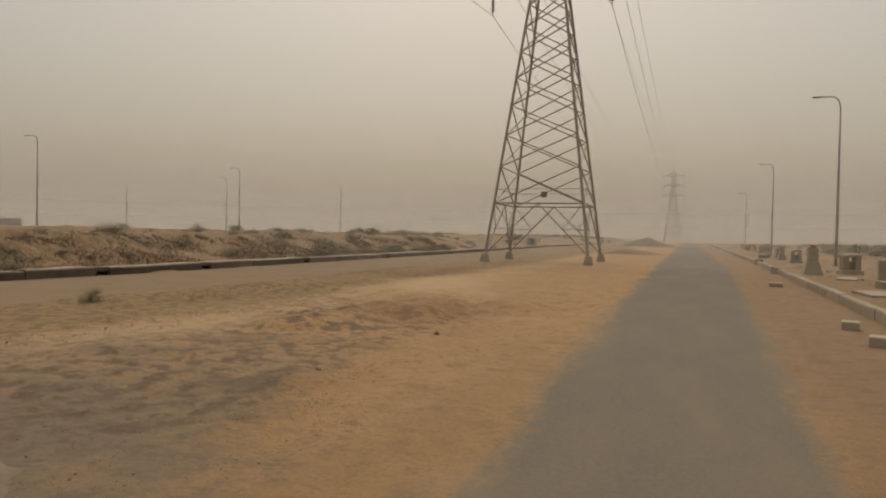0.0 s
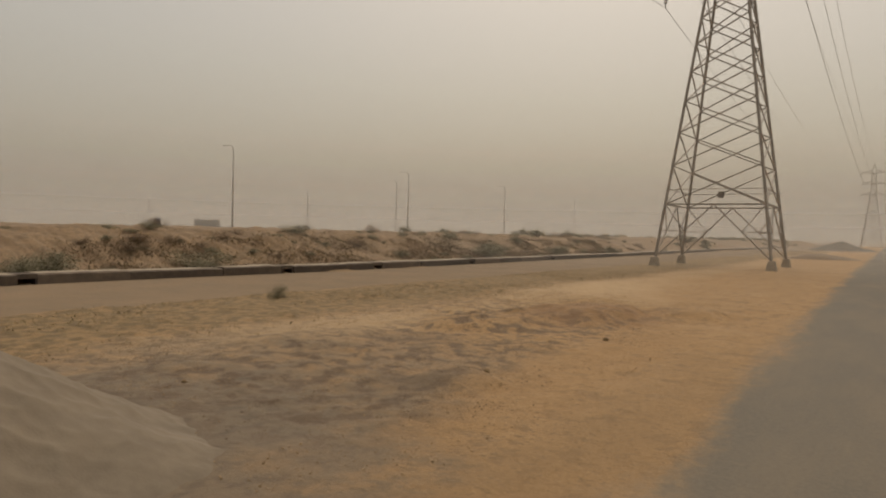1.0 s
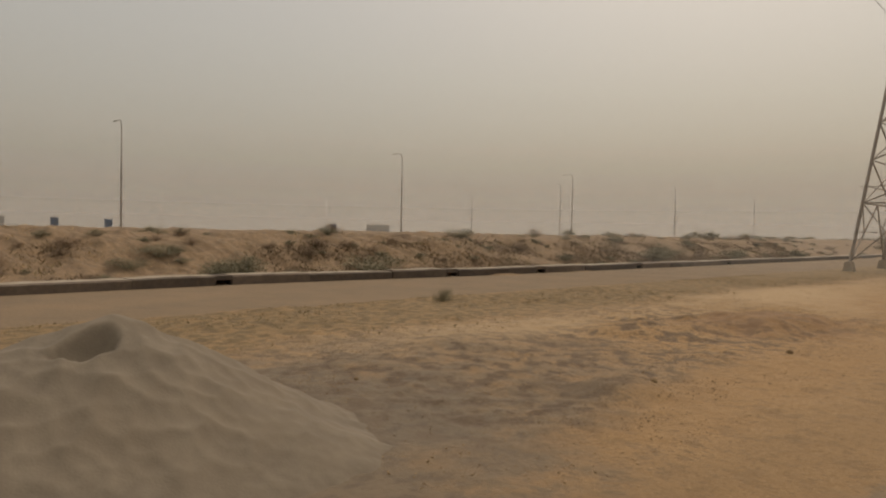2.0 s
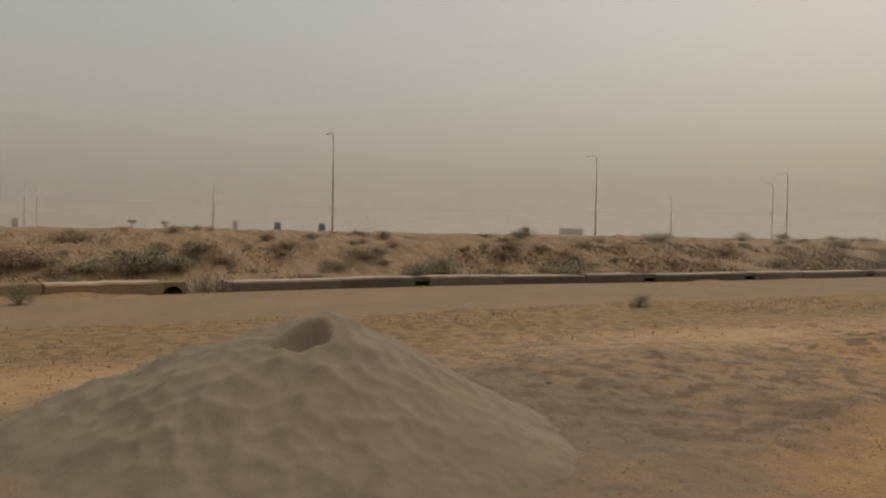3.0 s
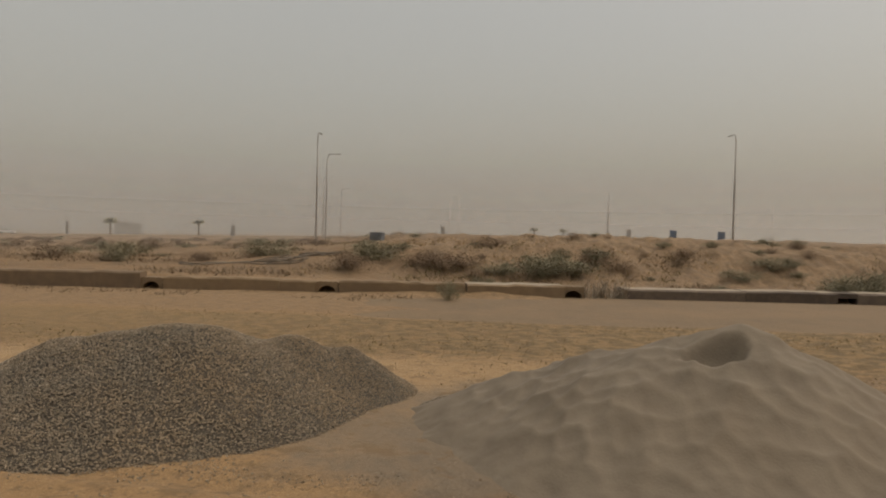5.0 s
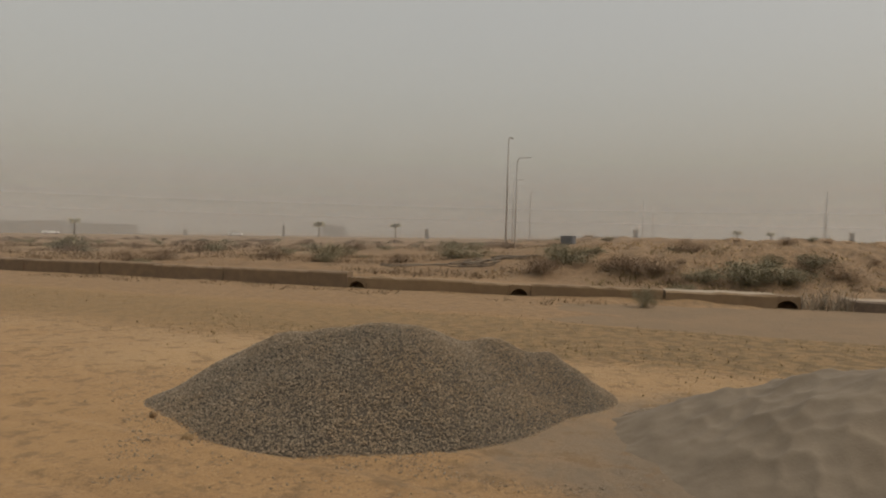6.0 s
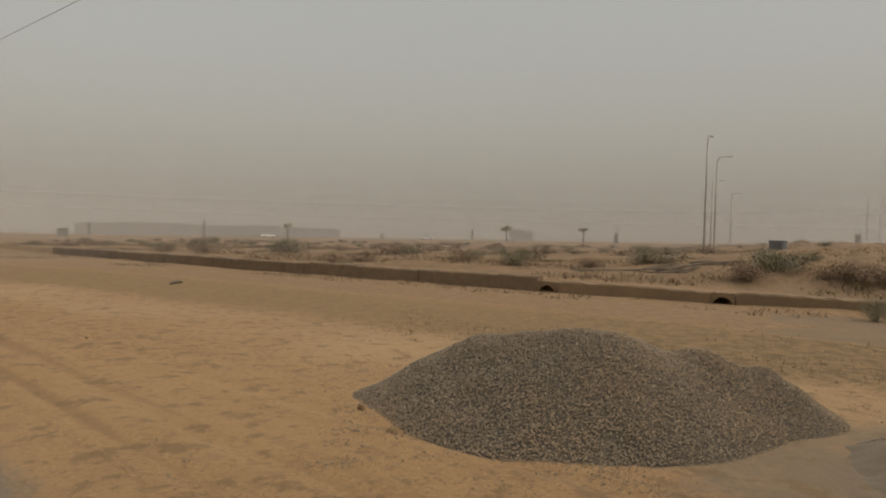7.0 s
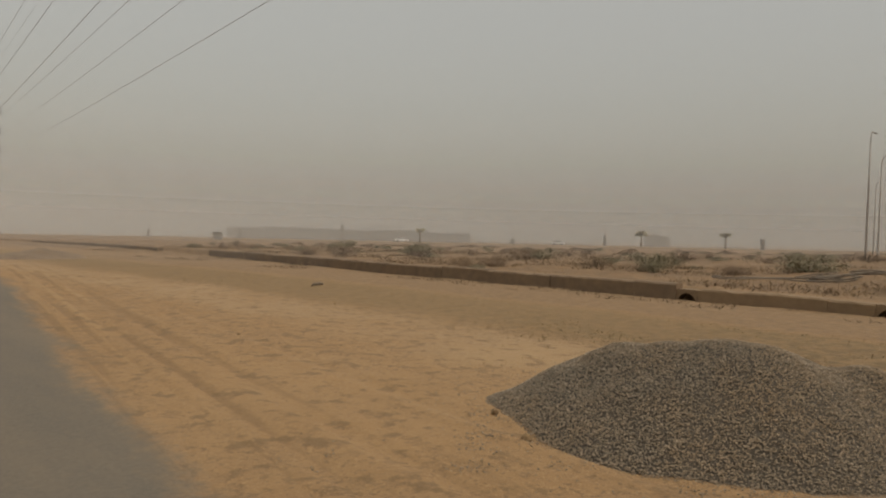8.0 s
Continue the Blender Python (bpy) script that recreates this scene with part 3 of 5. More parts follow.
def tube_mesh(name, path, radii, mat, parent=None, sides=8, label=""):
    verts, faces = [], []
    path = [Vector(p) for p in path]
    for i, p in enumerate(path):
        ax = (path[min(i + 1, len(path) - 1)] - path[max(i - 1, 0)]).normalized()
        ref = Vector((1, 0, 0)) if abs(ax.x) < 0.8 else Vector((0, 1, 0))
        e1 = ax.cross(ref).normalized()
        e2 = ax.cross(e1)
        r = radii[i] if isinstance(radii, (list, tuple)) else radii
        for k in range(sides):
            an = 2 * math.pi * k / sides
            verts.append(p + e1 * (r * math.cos(an)) + e2 * (r * math.sin(an)))
    for i in range(len(path) - 1):
        for k in range(sides):
            a0, b0 = i * sides + k, i * sides + (k + 1) % sides
            faces.append((a0, b0, b0 + sides, a0 + sides))
    faces.append(tuple(range(sides))[::-1])
    faces.append(tuple(range((len(path) - 1) * sides, len(path) * sides)))
    return mesh_object(name, verts, faces, mat, parent, label, smooth_shade=True)


def stones_mesh(name, points, sizes, mat, parent, seed, flat=0.75):
    """Angular stones: jittered octahedra, all in one mesh."""
    r = np.random.RandomState(seed)
    count = len(points)
    unit = np.array([(1, 0, 0), (0, 1, 0), (-1, 0, 0), (0, -1, 0), (0, 0, 1), (0, 0, -1)], float)
    v = unit[None] * (0.55 + 0.6 * r.rand(count, 6, 1)) + 0.25 * (r.rand(count, 6, 3) - 0.5)
    q = r.randn(count, 4)
    q /= np.linalg.norm(q, axis=1)[:, None]
    w, x, y, z = q.T
    rot = np.stack([1 - 2 * (y * y + z * z), 2 * (x * y - z * w), 2 * (x * z + y * w), 2 * (x * y + z * w), 1 - 2 * (x * x + z * z), 2 * (y * z - x * w),
                    2 * (x * z - y * w), 2 * (y * z + x * w), 1 - 2 * (x * x + y * y)], 1).reshape(-1, 3, 3)
    v = np.einsum("nij,nkj->nki", rot, v) * np.asarray(sizes)[:, None, None]
    v[:, :, 2] *= flat
    v += np.asarray(points)[:, None, :]
    tri = np.array([(0, 1, 4), (1, 2, 4), (2, 3, 4), (3, 0, 4), (1, 0, 5), (2, 1, 5), (3, 2, 5), (0, 3, 5)])
    faces = (tri[None] + 6 * np.arange(count)[:, None, None]).reshape(-1, 3)
    ob = mesh_object(name, v.reshape(-1, 3), faces, mat, parent)
    return ob


def blades_mesh(name, roots, heights, mat, seed, spread=0.5, width=0.012):
    """Grass blades: bent two-piece slivers standing on their roots."""
    r = np.random.RandomState(seed)
    count = len(roots)
    an = r.rand(count) * 2 * np.pi
    side = np.stack([np.cos(an), np.sin(an), np.zeros(count)], 1)
    lean = r.randn(count, 3) * spread
    lean[:, 2] = 1.0
    lean /= np.linalg.norm(lean, axis=1)[:, None]
    hts = np.asarray(heights)[:, None]
    wd = (width * (0.6 + 0.8 * r.rand(count)))[:, None]
    roots = np.asarray(roots)
    mid = roots + lean * hts * 0.55
    tip = mid + (lean + r.randn(count, 3) * 0.35) * hts * 0.45
    v = np.stack([roots - side * wd, roots + side * wd, mid + side * wd * 0.7, mid - side * wd * 0.7, tip], 1).reshape(-1, 3)
    k = 5 * np.arange(count)
    faces = [f for b0 in k for f in ((b0, b0 + 1, b0 + 2, b0 + 3), (b0 + 3, b0 + 2, b0 + 4))]
    return mesh_object(name, v, faces, mat)


def soft_max(values, sharp=9.0):
    s0 = 0.0
    for v in values:
        s0 = s0 + np.exp(sharp * v)
    return np.log(s0) / sharp


# ---------------------------------------------------------------- kerbs


def kerb_piece(name, length, wide, high, mat, parent, u, n0, n1, cap=None, wear=0.012, seed=0):
    """One worn kerb length from (n0, u) to (n1, u + length), its edges chipped and uneven."""
    p, q = W(n0, u, float(slope(u))), W(n1, u + length, float(slope(u + length)))
    ax = (q - p).normalized()
    side = Vector((ax.y, -ax.x, 0))
    rr = random.Random(seed)
    ring = ((-0.5, -0.08), (-0.5, high - 0.04), (-0.5 + 0.09, high), (0.5 - 0.09, high), (0.5, high - 0.04), (0.5, -0.08))
    steps = max(2, int(length / 0.2))
    verts, faces, tops = [], [], []
    for i in range(steps + 1):
        f = 0.006 + (1 - 0.012 / max(length, 0.1)) * i / steps
        c = p.lerp(q, min(f, 1.0))
        sag = rr.uniform(-0.4, 0.4) * wear + 2.6 * wear * float(fbm(c.x / 1.3, c.y / 1.3, 3))
        for x, z in ring:
            jog = rr.uniform(-0.6, 0.6) * wear if z > 0 else 0
            verts.append(c + side * (x * wide + jog) + Vector((0, 0, z + (sag + 0.6 * jog if z > 0 else 0))))
    for i in range(steps):
        for k in range(5):
            j = i * 6 + k
            faces.append((j, j + 6, j + 7, j + 1))
            tops.append(k == 2)
    faces += [tuple(range(6)), tuple(range(steps * 6, steps * 6 + 6))[::-1]]
    ob = mesh_object(name, verts, faces, mat, parent)
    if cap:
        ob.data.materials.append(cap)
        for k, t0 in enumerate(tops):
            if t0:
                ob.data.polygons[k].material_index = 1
    return ob


kerb_left = empty("kerb_left", Matrix.Identity(4), "low concrete drain kerb, its face dark with stains and painted shade, with a pale sandy top", "kerb", kind="structure")
r = random.Random(3)
u = -96.0
stops = sorted(HOLES)
while u < 170:
    if -58.4 < u < -42.3:
        u = -41.9
        continue
    if 2.2 < u < 3.25:
        u = 3.3
        continue
    step = r.uniform(2.0, 3.4) if -45 < u < 60 else 6.0
    nxt = min([h0 - 0.28 for h0 in stops if h0 - 0.28 > u + 0.05] + [u + step, *([3.3] if u < 3.25 else [])])
    mat = KERB_SHADED if u > 3.2 else (KERB_BROWN if u < -9 else KERB_SANDY)
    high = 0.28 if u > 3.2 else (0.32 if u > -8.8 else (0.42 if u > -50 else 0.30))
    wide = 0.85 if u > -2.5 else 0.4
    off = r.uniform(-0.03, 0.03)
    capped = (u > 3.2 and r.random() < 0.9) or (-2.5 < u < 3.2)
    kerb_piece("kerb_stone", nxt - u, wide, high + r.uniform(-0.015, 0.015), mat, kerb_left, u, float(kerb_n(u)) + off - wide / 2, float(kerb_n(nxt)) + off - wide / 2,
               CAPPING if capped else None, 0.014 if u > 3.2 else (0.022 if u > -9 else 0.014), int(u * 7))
    u = nxt
    if any(abs(u - (h0 - 0.28)) < 1e-3 for h0 in stops):
        u += 0.56


def drain_inlet(u):
    """A box drain opening in the kerb: floor, two cheeks, lintel and back wall round a hollow coloured near-black as
    shade.
    """
    n0 = float(kerb_n(u))
    th = empty("drain_inlet", Matrix.Translation(W(n0 - 0.02, u, -0.05)) @ pose(0, 0, 0, 0, 0, ROAD_YAW + 90), "dark open drain inlet in the kerb", "drain inlet", "drain inlets in the kerb")
    if u < 3.2:
        arc = [(-0.235 * math.cos(math.pi * k / 12), 0.03 + 0.215 * math.sin(math.pi * k / 12)) for k in range(13)]
        rim = [(-0.285 + 0.57 * k / 12, 0.345 + 0.012 * math.sin(k * 2.3 + u)) for k in range(13)]
        verts = [(x, y, z) for y in (0.0, 0.7) for line in (arc, rim) for x, z in line] + [(x, y, -0.1) for y in (0.0, 0.7) for x in (-0.285, -0.235, 0.235, 0.285)]
        faces = []
        for k in range(12):
            faces += [(k, k + 1, k + 14, k + 13), (k + 26, k + 39, k + 40, k + 27), (k, k + 26, k + 27, k + 1), (k + 13, k + 14, k + 40, k + 39)]
        faces += [(52, 53, 0, 13), (54, 55, 25, 12)]
        mesh_object("arch", verts, faces, KERB_SANDY, th, "sandy concrete surround of the arched mouth")
    for name, sx, sy, sz, x, y, z, mt in (("lintel", 0.57, 0.7, 0.13 if u > 3.2 else 0.19, 0, 0.37, 0.2, KERB_SHADED if u > 3.2 else KERB_SANDY), ("cheek", 0.07, 0.86, 0.2, -0.25, 0.47, 0, HOLLOW_SHADE), ("cheek", 0.07, 0.86, 0.2, 0.25, 0.47, 0, HOLLOW_SHADE),
                                          ("back_wall", 0.5, 0.06, 0.25, 0, 0.9, 0, HOLLOW_SHADE), ("base", 0.5, 0.9, 0.06, 0, 0.45, -0.01, HOLLOW_SHADE), ("cover", 0.5, 0.2, 0.05, 0, 0.8, 0.25, HOLLOW_SHADE)):
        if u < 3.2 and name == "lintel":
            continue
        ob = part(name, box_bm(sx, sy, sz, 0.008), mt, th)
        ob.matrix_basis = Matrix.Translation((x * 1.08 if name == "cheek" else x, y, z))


for h0 in HOLES:
    drain_inlet(h0)

kerb_right = empty("kerb_right", Matrix.Identity(4), "grey precast concrete kerb half buried in sand", "kerb", kind="structure")
u = -30.0
while u < 200:
    step = r.choice((2.0, 3.0, 4.0)) if u < 60 else 6.0
    off = r.uniform(-0.02, 0.02)
    kerb_piece("kerb_stone", step, 0.20, 0.27 + r.uniform(-0.02, 0.015), CONCRETE, kerb_right, u, float(right_kerb_n(u)) + 0.1 + off, float(right_kerb_n(u + step)) + 0.1 + off, None, 0.008, int(u * 3) + 500)
    u += step

# ---------------------------------------------------------------- heaps


def sand_mound():
    xs, ys = np.arange(-9.2, -1.9, 0.024), np.arange(-2.9, 6.0, 0.024)
    N, U = np.meshgrid(xs, ys)

    def cone(n0, u0, h, slope, rounding=0.12, sq=1.0):
        dist = np.sqrt((N - n0) ** 2 + ((U - u0) * sq) ** 2 + rounding ** 2) - rounding
        return h - slope * dist

    z = soft_max((cone(-5.53, 1.74, 1.085, 0.56, 0.1), cone(-5.42, 1.09, 0.79, 0.60, 0.35), cone(-6.02, 0.82, 0.742, 0.53, 0.25), cone(-6.20, 0.08, 0.476, 0.49, 0.1), cone(-4.6, 1.4, 0.42, 0.55, 0.2), cone(-4.36, 2.48, 0.347, 0.65, 0.3),
                  cone(-5.75, 1.25, 0.886, 0.59, 0.18), cone(-6.24, 0.07, 0.353, 0.56, 0.3), cone(-4.3, 2.75, 0.215, 0.38, 0.3), np.full_like(N, -0.3)), 14.0)
    z = z - 0.07
    z = np.log1p(np.exp(np.clip(z * 22, -40, 40))) / 22 - 0.045 + 0.06 * fbm(N / 0.5 + 5, U / 0.5, 4) + 0.09 * fbm(N / 0.22, U / 0.22 + 3, 4) * smooth(0.25, 0.05, z)
    z = z - 0.3 * smooth(0.0, -0.045, z)
    on = smooth(0.03, 0.30, z)
    # overlapping footprints and slumps
    warp = 0.25 * fbm(N / 0.5, U / 0.5, 2)
    big = np.minimum(pits(N / 0.30 + warp, U / 0.26 - warp), 0.9) ** 2
    small = np.minimum(pits(N / 0.18 + 9 - 2 * warp, U / 0.16 + 2 * warp), 0.9) ** 2
    z = z + on * (0.04 * fbm(N / 1.1, U / 1.1, 3) + 0.034 * (big - 0.25) * (0.25 + vnoise(N / 0.7, U / 0.7)) + 0.055 * (small - 0.25) * (0.3 + vnoise(N / 0.4 + 7, U / 0.4)))
    pit = np.sqrt(((N + 5.28) / 0.16) ** 2 + ((U - 1.45) / 0.22) ** 2) + 0.6 * fbm(N / 0.2, U / 0.2, 3)
    z = z - 0.19 * (1 - smooth(0.55, 1.15, pit))
    ob = heightfield("sand_mound", xs, ys, z, SAND, True)
    return tagged(ob, "heap of fine grey-brown sand with a hollow near its crest", "sand mound")


sand_mound()


def gravel_height(N, U):
    def cone(n0, u0, h, slope, rounding=0.15):
        return h - slope * (np.sqrt((N - n0) ** 2 + (U - u0) ** 2 + rounding ** 2) - rounding)
    z = soft_max((cone(-5.93, -3.02, 0.815, 0.64, 0.18), cone(-6.04, -2.72, 0.833, 0.67, 0.32), cone(-5.86, -3.82, 0.692, 0.62, 0.17), cone(-6.75, -2.09, 0.656, 0.70, 0.24), cone(-6.36, -2.70, 0.752, 0.74, 0.50),
                  cone(-7.00, -1.59, 0.525, 0.70, 0.13), cone(-5.23, -4.66, 0.149, 0.50, 0.11), cone(-5.85, -3.35, 0.79, 0.58, 0.15), cone(-5.28, -3.10, 0.478, 0.55, 0.16), cone(-6.12, -2.03, 0.345, 0.65, 0.36),
                  cone(-6.41, -0.49, 0.232, 0.73, 0.19), np.full_like(N, -0.3)), 16.0)
    return z - 0.10 + 0.09 * fbm(N / 0.40 + 3, U / 0.34, 3) * smooth(0.05, 0.3, z)


def gravel_mound():
    th = empty("gravel_mound", Matrix.Identity(4), "heap of dark grey crushed stone on the sand", "gravel mound")
    xs, ys = np.arange(-9.4, -3.8, 0.06), np.arange(-6.2, 0.6, 0.06)
    N, U = np.meshgrid(xs, ys)
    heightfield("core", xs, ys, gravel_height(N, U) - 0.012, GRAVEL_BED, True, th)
    rr = np.random.RandomState(11)
    n0, u0 = rr.uniform(-9.2, -4.0, 280000), rr.uniform(-6.0, 0.4, 280000)
    z0 = gravel_height(n0, u0)
    keep = (z0 > height(n0, u0) - 0.01)
    n0, u0, z0 = n0[keep][:125000], u0[keep][:125000], z0[keep][:125000]
    # strays round the foot
    an, rad = rr.rand(900) * 2 * np.pi, 1.0 + 0.14 * np.abs(rr.randn(900))
    ns, us = -6.2 + 2.05 * rad * np.cos(an), -2.6 + 2.6 * rad * np.sin(an)
    # spilled stones in loose patches on the sand before the heap
    n2, u2 = rr.uniform(-4.9, -2.7, 9000), rr.uniform(-4.6, 0.3, 9000)
    loose = fbm(n2 / 0.28 + 70, u2 / 0.4, 3) > 0.165 - 0.07 * smooth(-3.2, -4.4, n2)
    ns, us = np.append(ns, n2[loose]), np.append(us, u2[loose])
    zs = np.maximum(height(ns, us), gravel_height(ns, us))
    n0, u0, z0 = np.append(n0, ns), np.append(u0, us), np.append(z0, zs)
    sizes = 0.005 + 0.0085 * rr.rand(len(n0)) ** 2.2
    pts = np.stack([n0 * CN + u0 * SN, -n0 * SN + u0 * CN, z0 + 0.004], 1)
    ob = stones_mesh("crushed_stone", pts, sizes, STONE, th, 5)
    ob["kind"] = "stuff"


gravel_mound()


def small_heap(n0, u0, rad, high, mat, label, seed):
    xs = np.linspace(-rad * 1.4, rad * 1.4, 40)
    X, Y = np.meshgrid(xs, xs)
    z = high * (1 - np.sqrt(X ** 2 + (Y * 0.8) ** 2) / rad) + 0.55 * high * fbm(X / rad * 2 + seed, Y / rad * 2, 4)
    z = np.maximum(z, -0.12)
    ob = heightfield("earth_mound", xs, xs, z, mat)
    ob.matrix_basis = Matrix.Translation(W(n0, u0, ground_z(n0, u0))) @ pose(0, 0, 0, 0, 0, seed * 40)
    return tagged(ob, label, "earth mound")


small_heap(-7.3, 140, 4.4, 1.7, GRAVEL_BED, "dark heap of dumped stone beside the road", 1)
small_heap(-5.3, 70, 2.3, 0.6, KERB_BROWN, "low brown heap of dumped soil", 2)
small_heap(-10.5, -40.3, 2.1, 0.6, KERB_BROWN, "low brown heap of dumped earth on the verge", 3)

# ---------------------------------------------------------------- pylons


def half_width(z):
    if z < 17.0:
        return 3.03 - (z - 0.4) * 0.128
    return 0.925 - (z - 17.0) * 0.045


def pylon(m):
    th = empty("pylon", m, "grey lattice steel transmission pylon on concrete footings", "pylon", "pylons of the power line")
    corner = ((-1, -1), (1, -1), (1, 1), (-1, 1))

    def at(c, z):
        return Vector((corner[c % 4][0] * half_width(z), corner[c % 4][1] * half_width(z), z))
    for c in range(4):
        bars_mesh("leg", [(at(c, 0.35), at(c, 17.0), 0.12), (at(c, 17.0), at(c, 25.0), 0.09)], STEEL, th)
        bm = bmesh.new()
        bmesh.ops.create_cone(bm, cap_ends=True, segments=4, radius1=0.42, radius2=0.25, depth=0.72, matrix=Matrix.Translation((0, 0, 0.15)) @ Matrix.Rotation(math.pi / 4, 4, "Z"))
        bmesh.ops.bevel(bm, geom=bm.edges[:], offset=0.03, segments=1, affect="EDGES")
        f = part("footing", bm, CAPPING, th, "sandy concrete footing")
        f.matrix_basis = Matrix.Translation((at(c, 0.3).x, at(c, 0.3).y, 0))
    levels = (3.5, 5.7, 7.6, 9.4, 11.1, 12.7, 14.2, 15.6, 17.0)
    for c in range(4):
        bars = []
        mid = (at(c, 3.5) + at(c + 1, 3.5)) / 2
        bars += [(at(c, 3.5), at(c + 1, 3.5), 0.08), (mid, at(c, 0.5), 0.065), (mid, at(c + 1, 0.5), 0.065)]
        for s0, s1 in ((c, c + 1), (c + 1, c)):
            knee = mid.lerp(at(s0, 0.5), 0.5)
            bars += [(knee, at(s0, 2.0), 0.05), (knee, at(s0, 3.5), 0.05)]
        for a0, b0 in zip(levels, levels[1:]):
            bars += [(at(c, a0), at(c + 1, b0), 0.066), (at(c + 1, a0), at(c, b0), 0.062)]
        for a0, b0 in zip((17.0, 18.2, 19.5, 20.8, 22.0, 23.2), (18.2, 19.5, 20.8, 22.0, 23.2, 24.4)):
            bars += [(at(c, a0), at(c + 1, b0), 0.07), (at(c + 1, a0), at(c, b0), 0.07)]
        for z in (17.0, 20.8, 24.4):
            bars.append((at(c, z), at(c + 1, z), 0.08))
        bars.append((at(c, 4.35) + (at(c, 4.35) - at(c + 1, 4.35)) * 0.06, at(c + 1, 4.35) + (at(c + 1, 4.35) - at(c, 4.35)) * 0.06, 0.035))
        bars_mesh("bracing", bars, STEEL, th)
    bars_mesh("peak", [(at(c, 25.0), Vector((0, 0, 27.6)), 0.09) for c in range(4)], STEEL, th)
    for z in (17.2, 20.9, 24.5):
        for s in (-1, 1):
            tip = Vector((s * 3.7, 0, z))
            w0 = half_width(z)
            bars = [(Vector((s * w0, y * w0, z)), tip, 0.08) for y in (-1, 1)] + [(Vector((s * w0, y * w0, z + 0.9)), tip, 0.07) for y in (-1, 1)]
            for k in (0.33, 0.66):
                p0, p1 = Vector((s * w0, -w0, z)).lerp(tip, k), Vector((s * w0, w0, z)).lerp(tip, k)
                bars += [(p0, p1, 0.05), (p0, Vector((s * w0, -w0, z + 0.9)).lerp(tip, k), 0.05), (p1, Vector((s * w0, w0, z + 0.9)).lerp(tip, k), 0.05)]
            arm = bars_mesh("cross_arm", bars, STEEL, th)
            prof = [(0.0, 0.02), (-0.2, 0.02)]
            zz = -0.2
            for k in range(9):
                prof += [(zz, 0.03), (zz - 0.02, 0.125), (zz - 0.06, 0.11), (zz - 0.07, 0.03)]
                zz -= 0.145
            prof.append((-1.7, 0.03))
            tube_mesh("insulator", [tip + Vector((0, 0, q[0])) for q in prof], [q[1] for q in prof], PORCELAIN, arm, 10, "dark disc insulator string")
    plate = part("danger_plate", box_bm(0.34, 0.03, 0.34, 0.005), WOOD, th, "dark metal warning plate")
    plate.matrix_basis = Matrix.Translation((0.35, -half_width(4.2) - 0.05, 3.85))
    return th


def pylon_pose(n0, u0, yaw, z=None):
    p = W(n0, u0, ground_z(n0, u0) if z is None else z)
    return Matrix.Translation(p) @ pose(0, 0, 0, 0, 0, yaw)


TOWERS = [pylon_pose(-8.3, 42.6, ROAD_YAW), pylon_pose(-5.2, 268, ROAD_YAW), pylon_pose(-2.0, 470, ROAD_YAW), Matrix.Translation((-67, -156.3, -2.3)) @ pose(0, 0, 0, 0, 0, -18.8) @ Matrix.Diagonal((1, 1, 1.1, 1))]
first = pylon(TOWERS[0])
for m in TOWERS[1:]:
    copy_thing(first, m)


def wire(p, q, sag, rad):
    pts = [p.lerp(q, k / 40) - Vector((0, 0, sag * 4 * (k / 40) * (1 - k / 40))) for k in range(41)]
    ob = tube_mesh("power_line", pts, rad, WIRE, None, 5)
    tagged(ob, "thin grey aluminium overhead conductor strung between pylons", "power line", "conductors of the power line")


for a0, b0, sag in ((0, 1, 6.0), (1, 2, 5.0), (0, 3, 0.8)):
    for z in (17.2, 20.9, 24.5):
        for s in (-1, 1):
            hang = Vector((s * 3.7, 0, z - 1.7))
            wire(TOWERS[a0] @ hang, TOWERS[b0] @ hang, sag, 0.018)
    wire(TOWERS[a0] @ Vector((0, 0, 27.6)), TOWERS[b0] @ Vector((0, 0, 27.6)), sag * 0.8, 0.012)

# ---------------------------------------------------------------- street lamps


def street_lamp(m, high):
    th = empty("street_lamp", m, "slender grey steel street lamp with a curved arm", "street lamp", "street lamps")
    part("base_plate", box_bm(0.4, 0.4, 0.05, 0.008), POLE, th)
    tube_mesh("pole", [(0, 0, 0), (0, 0, 0.5), (0, 0, high * 0.5), (0, 0, high - 0.75)], [0.11, 0.095, 0.075, 0.05], POLE, th, 10)
    arm = [(0.75 * (1 - math.cos(k * math.pi / 16)), 0, high - 0.75 + 0.75 * math.sin(k * math.pi / 16)) for k in range(9)]
    arm = [(x * 0.55, y, z) for x, y, z in arm] + [(1.15, 0, high + 0.03)]
    tube_mesh("arm", arm, [0.045] * 5 + [0.035] * 5, POLE, th, 8)
    bm = box_bm(0.55, 0.16, 0.07, 0.025)
    head = part("lamp_head", bm, POLE, th, "flat grey lamp head")
    head.matrix_basis = Matrix.Translation((1.35, 0, high - 0.02))
    part("lens", box_bm(0.36, 0.12, 0.02, 0.006, -0.018), PLASTER, head, "dusty flat lens")
    return th


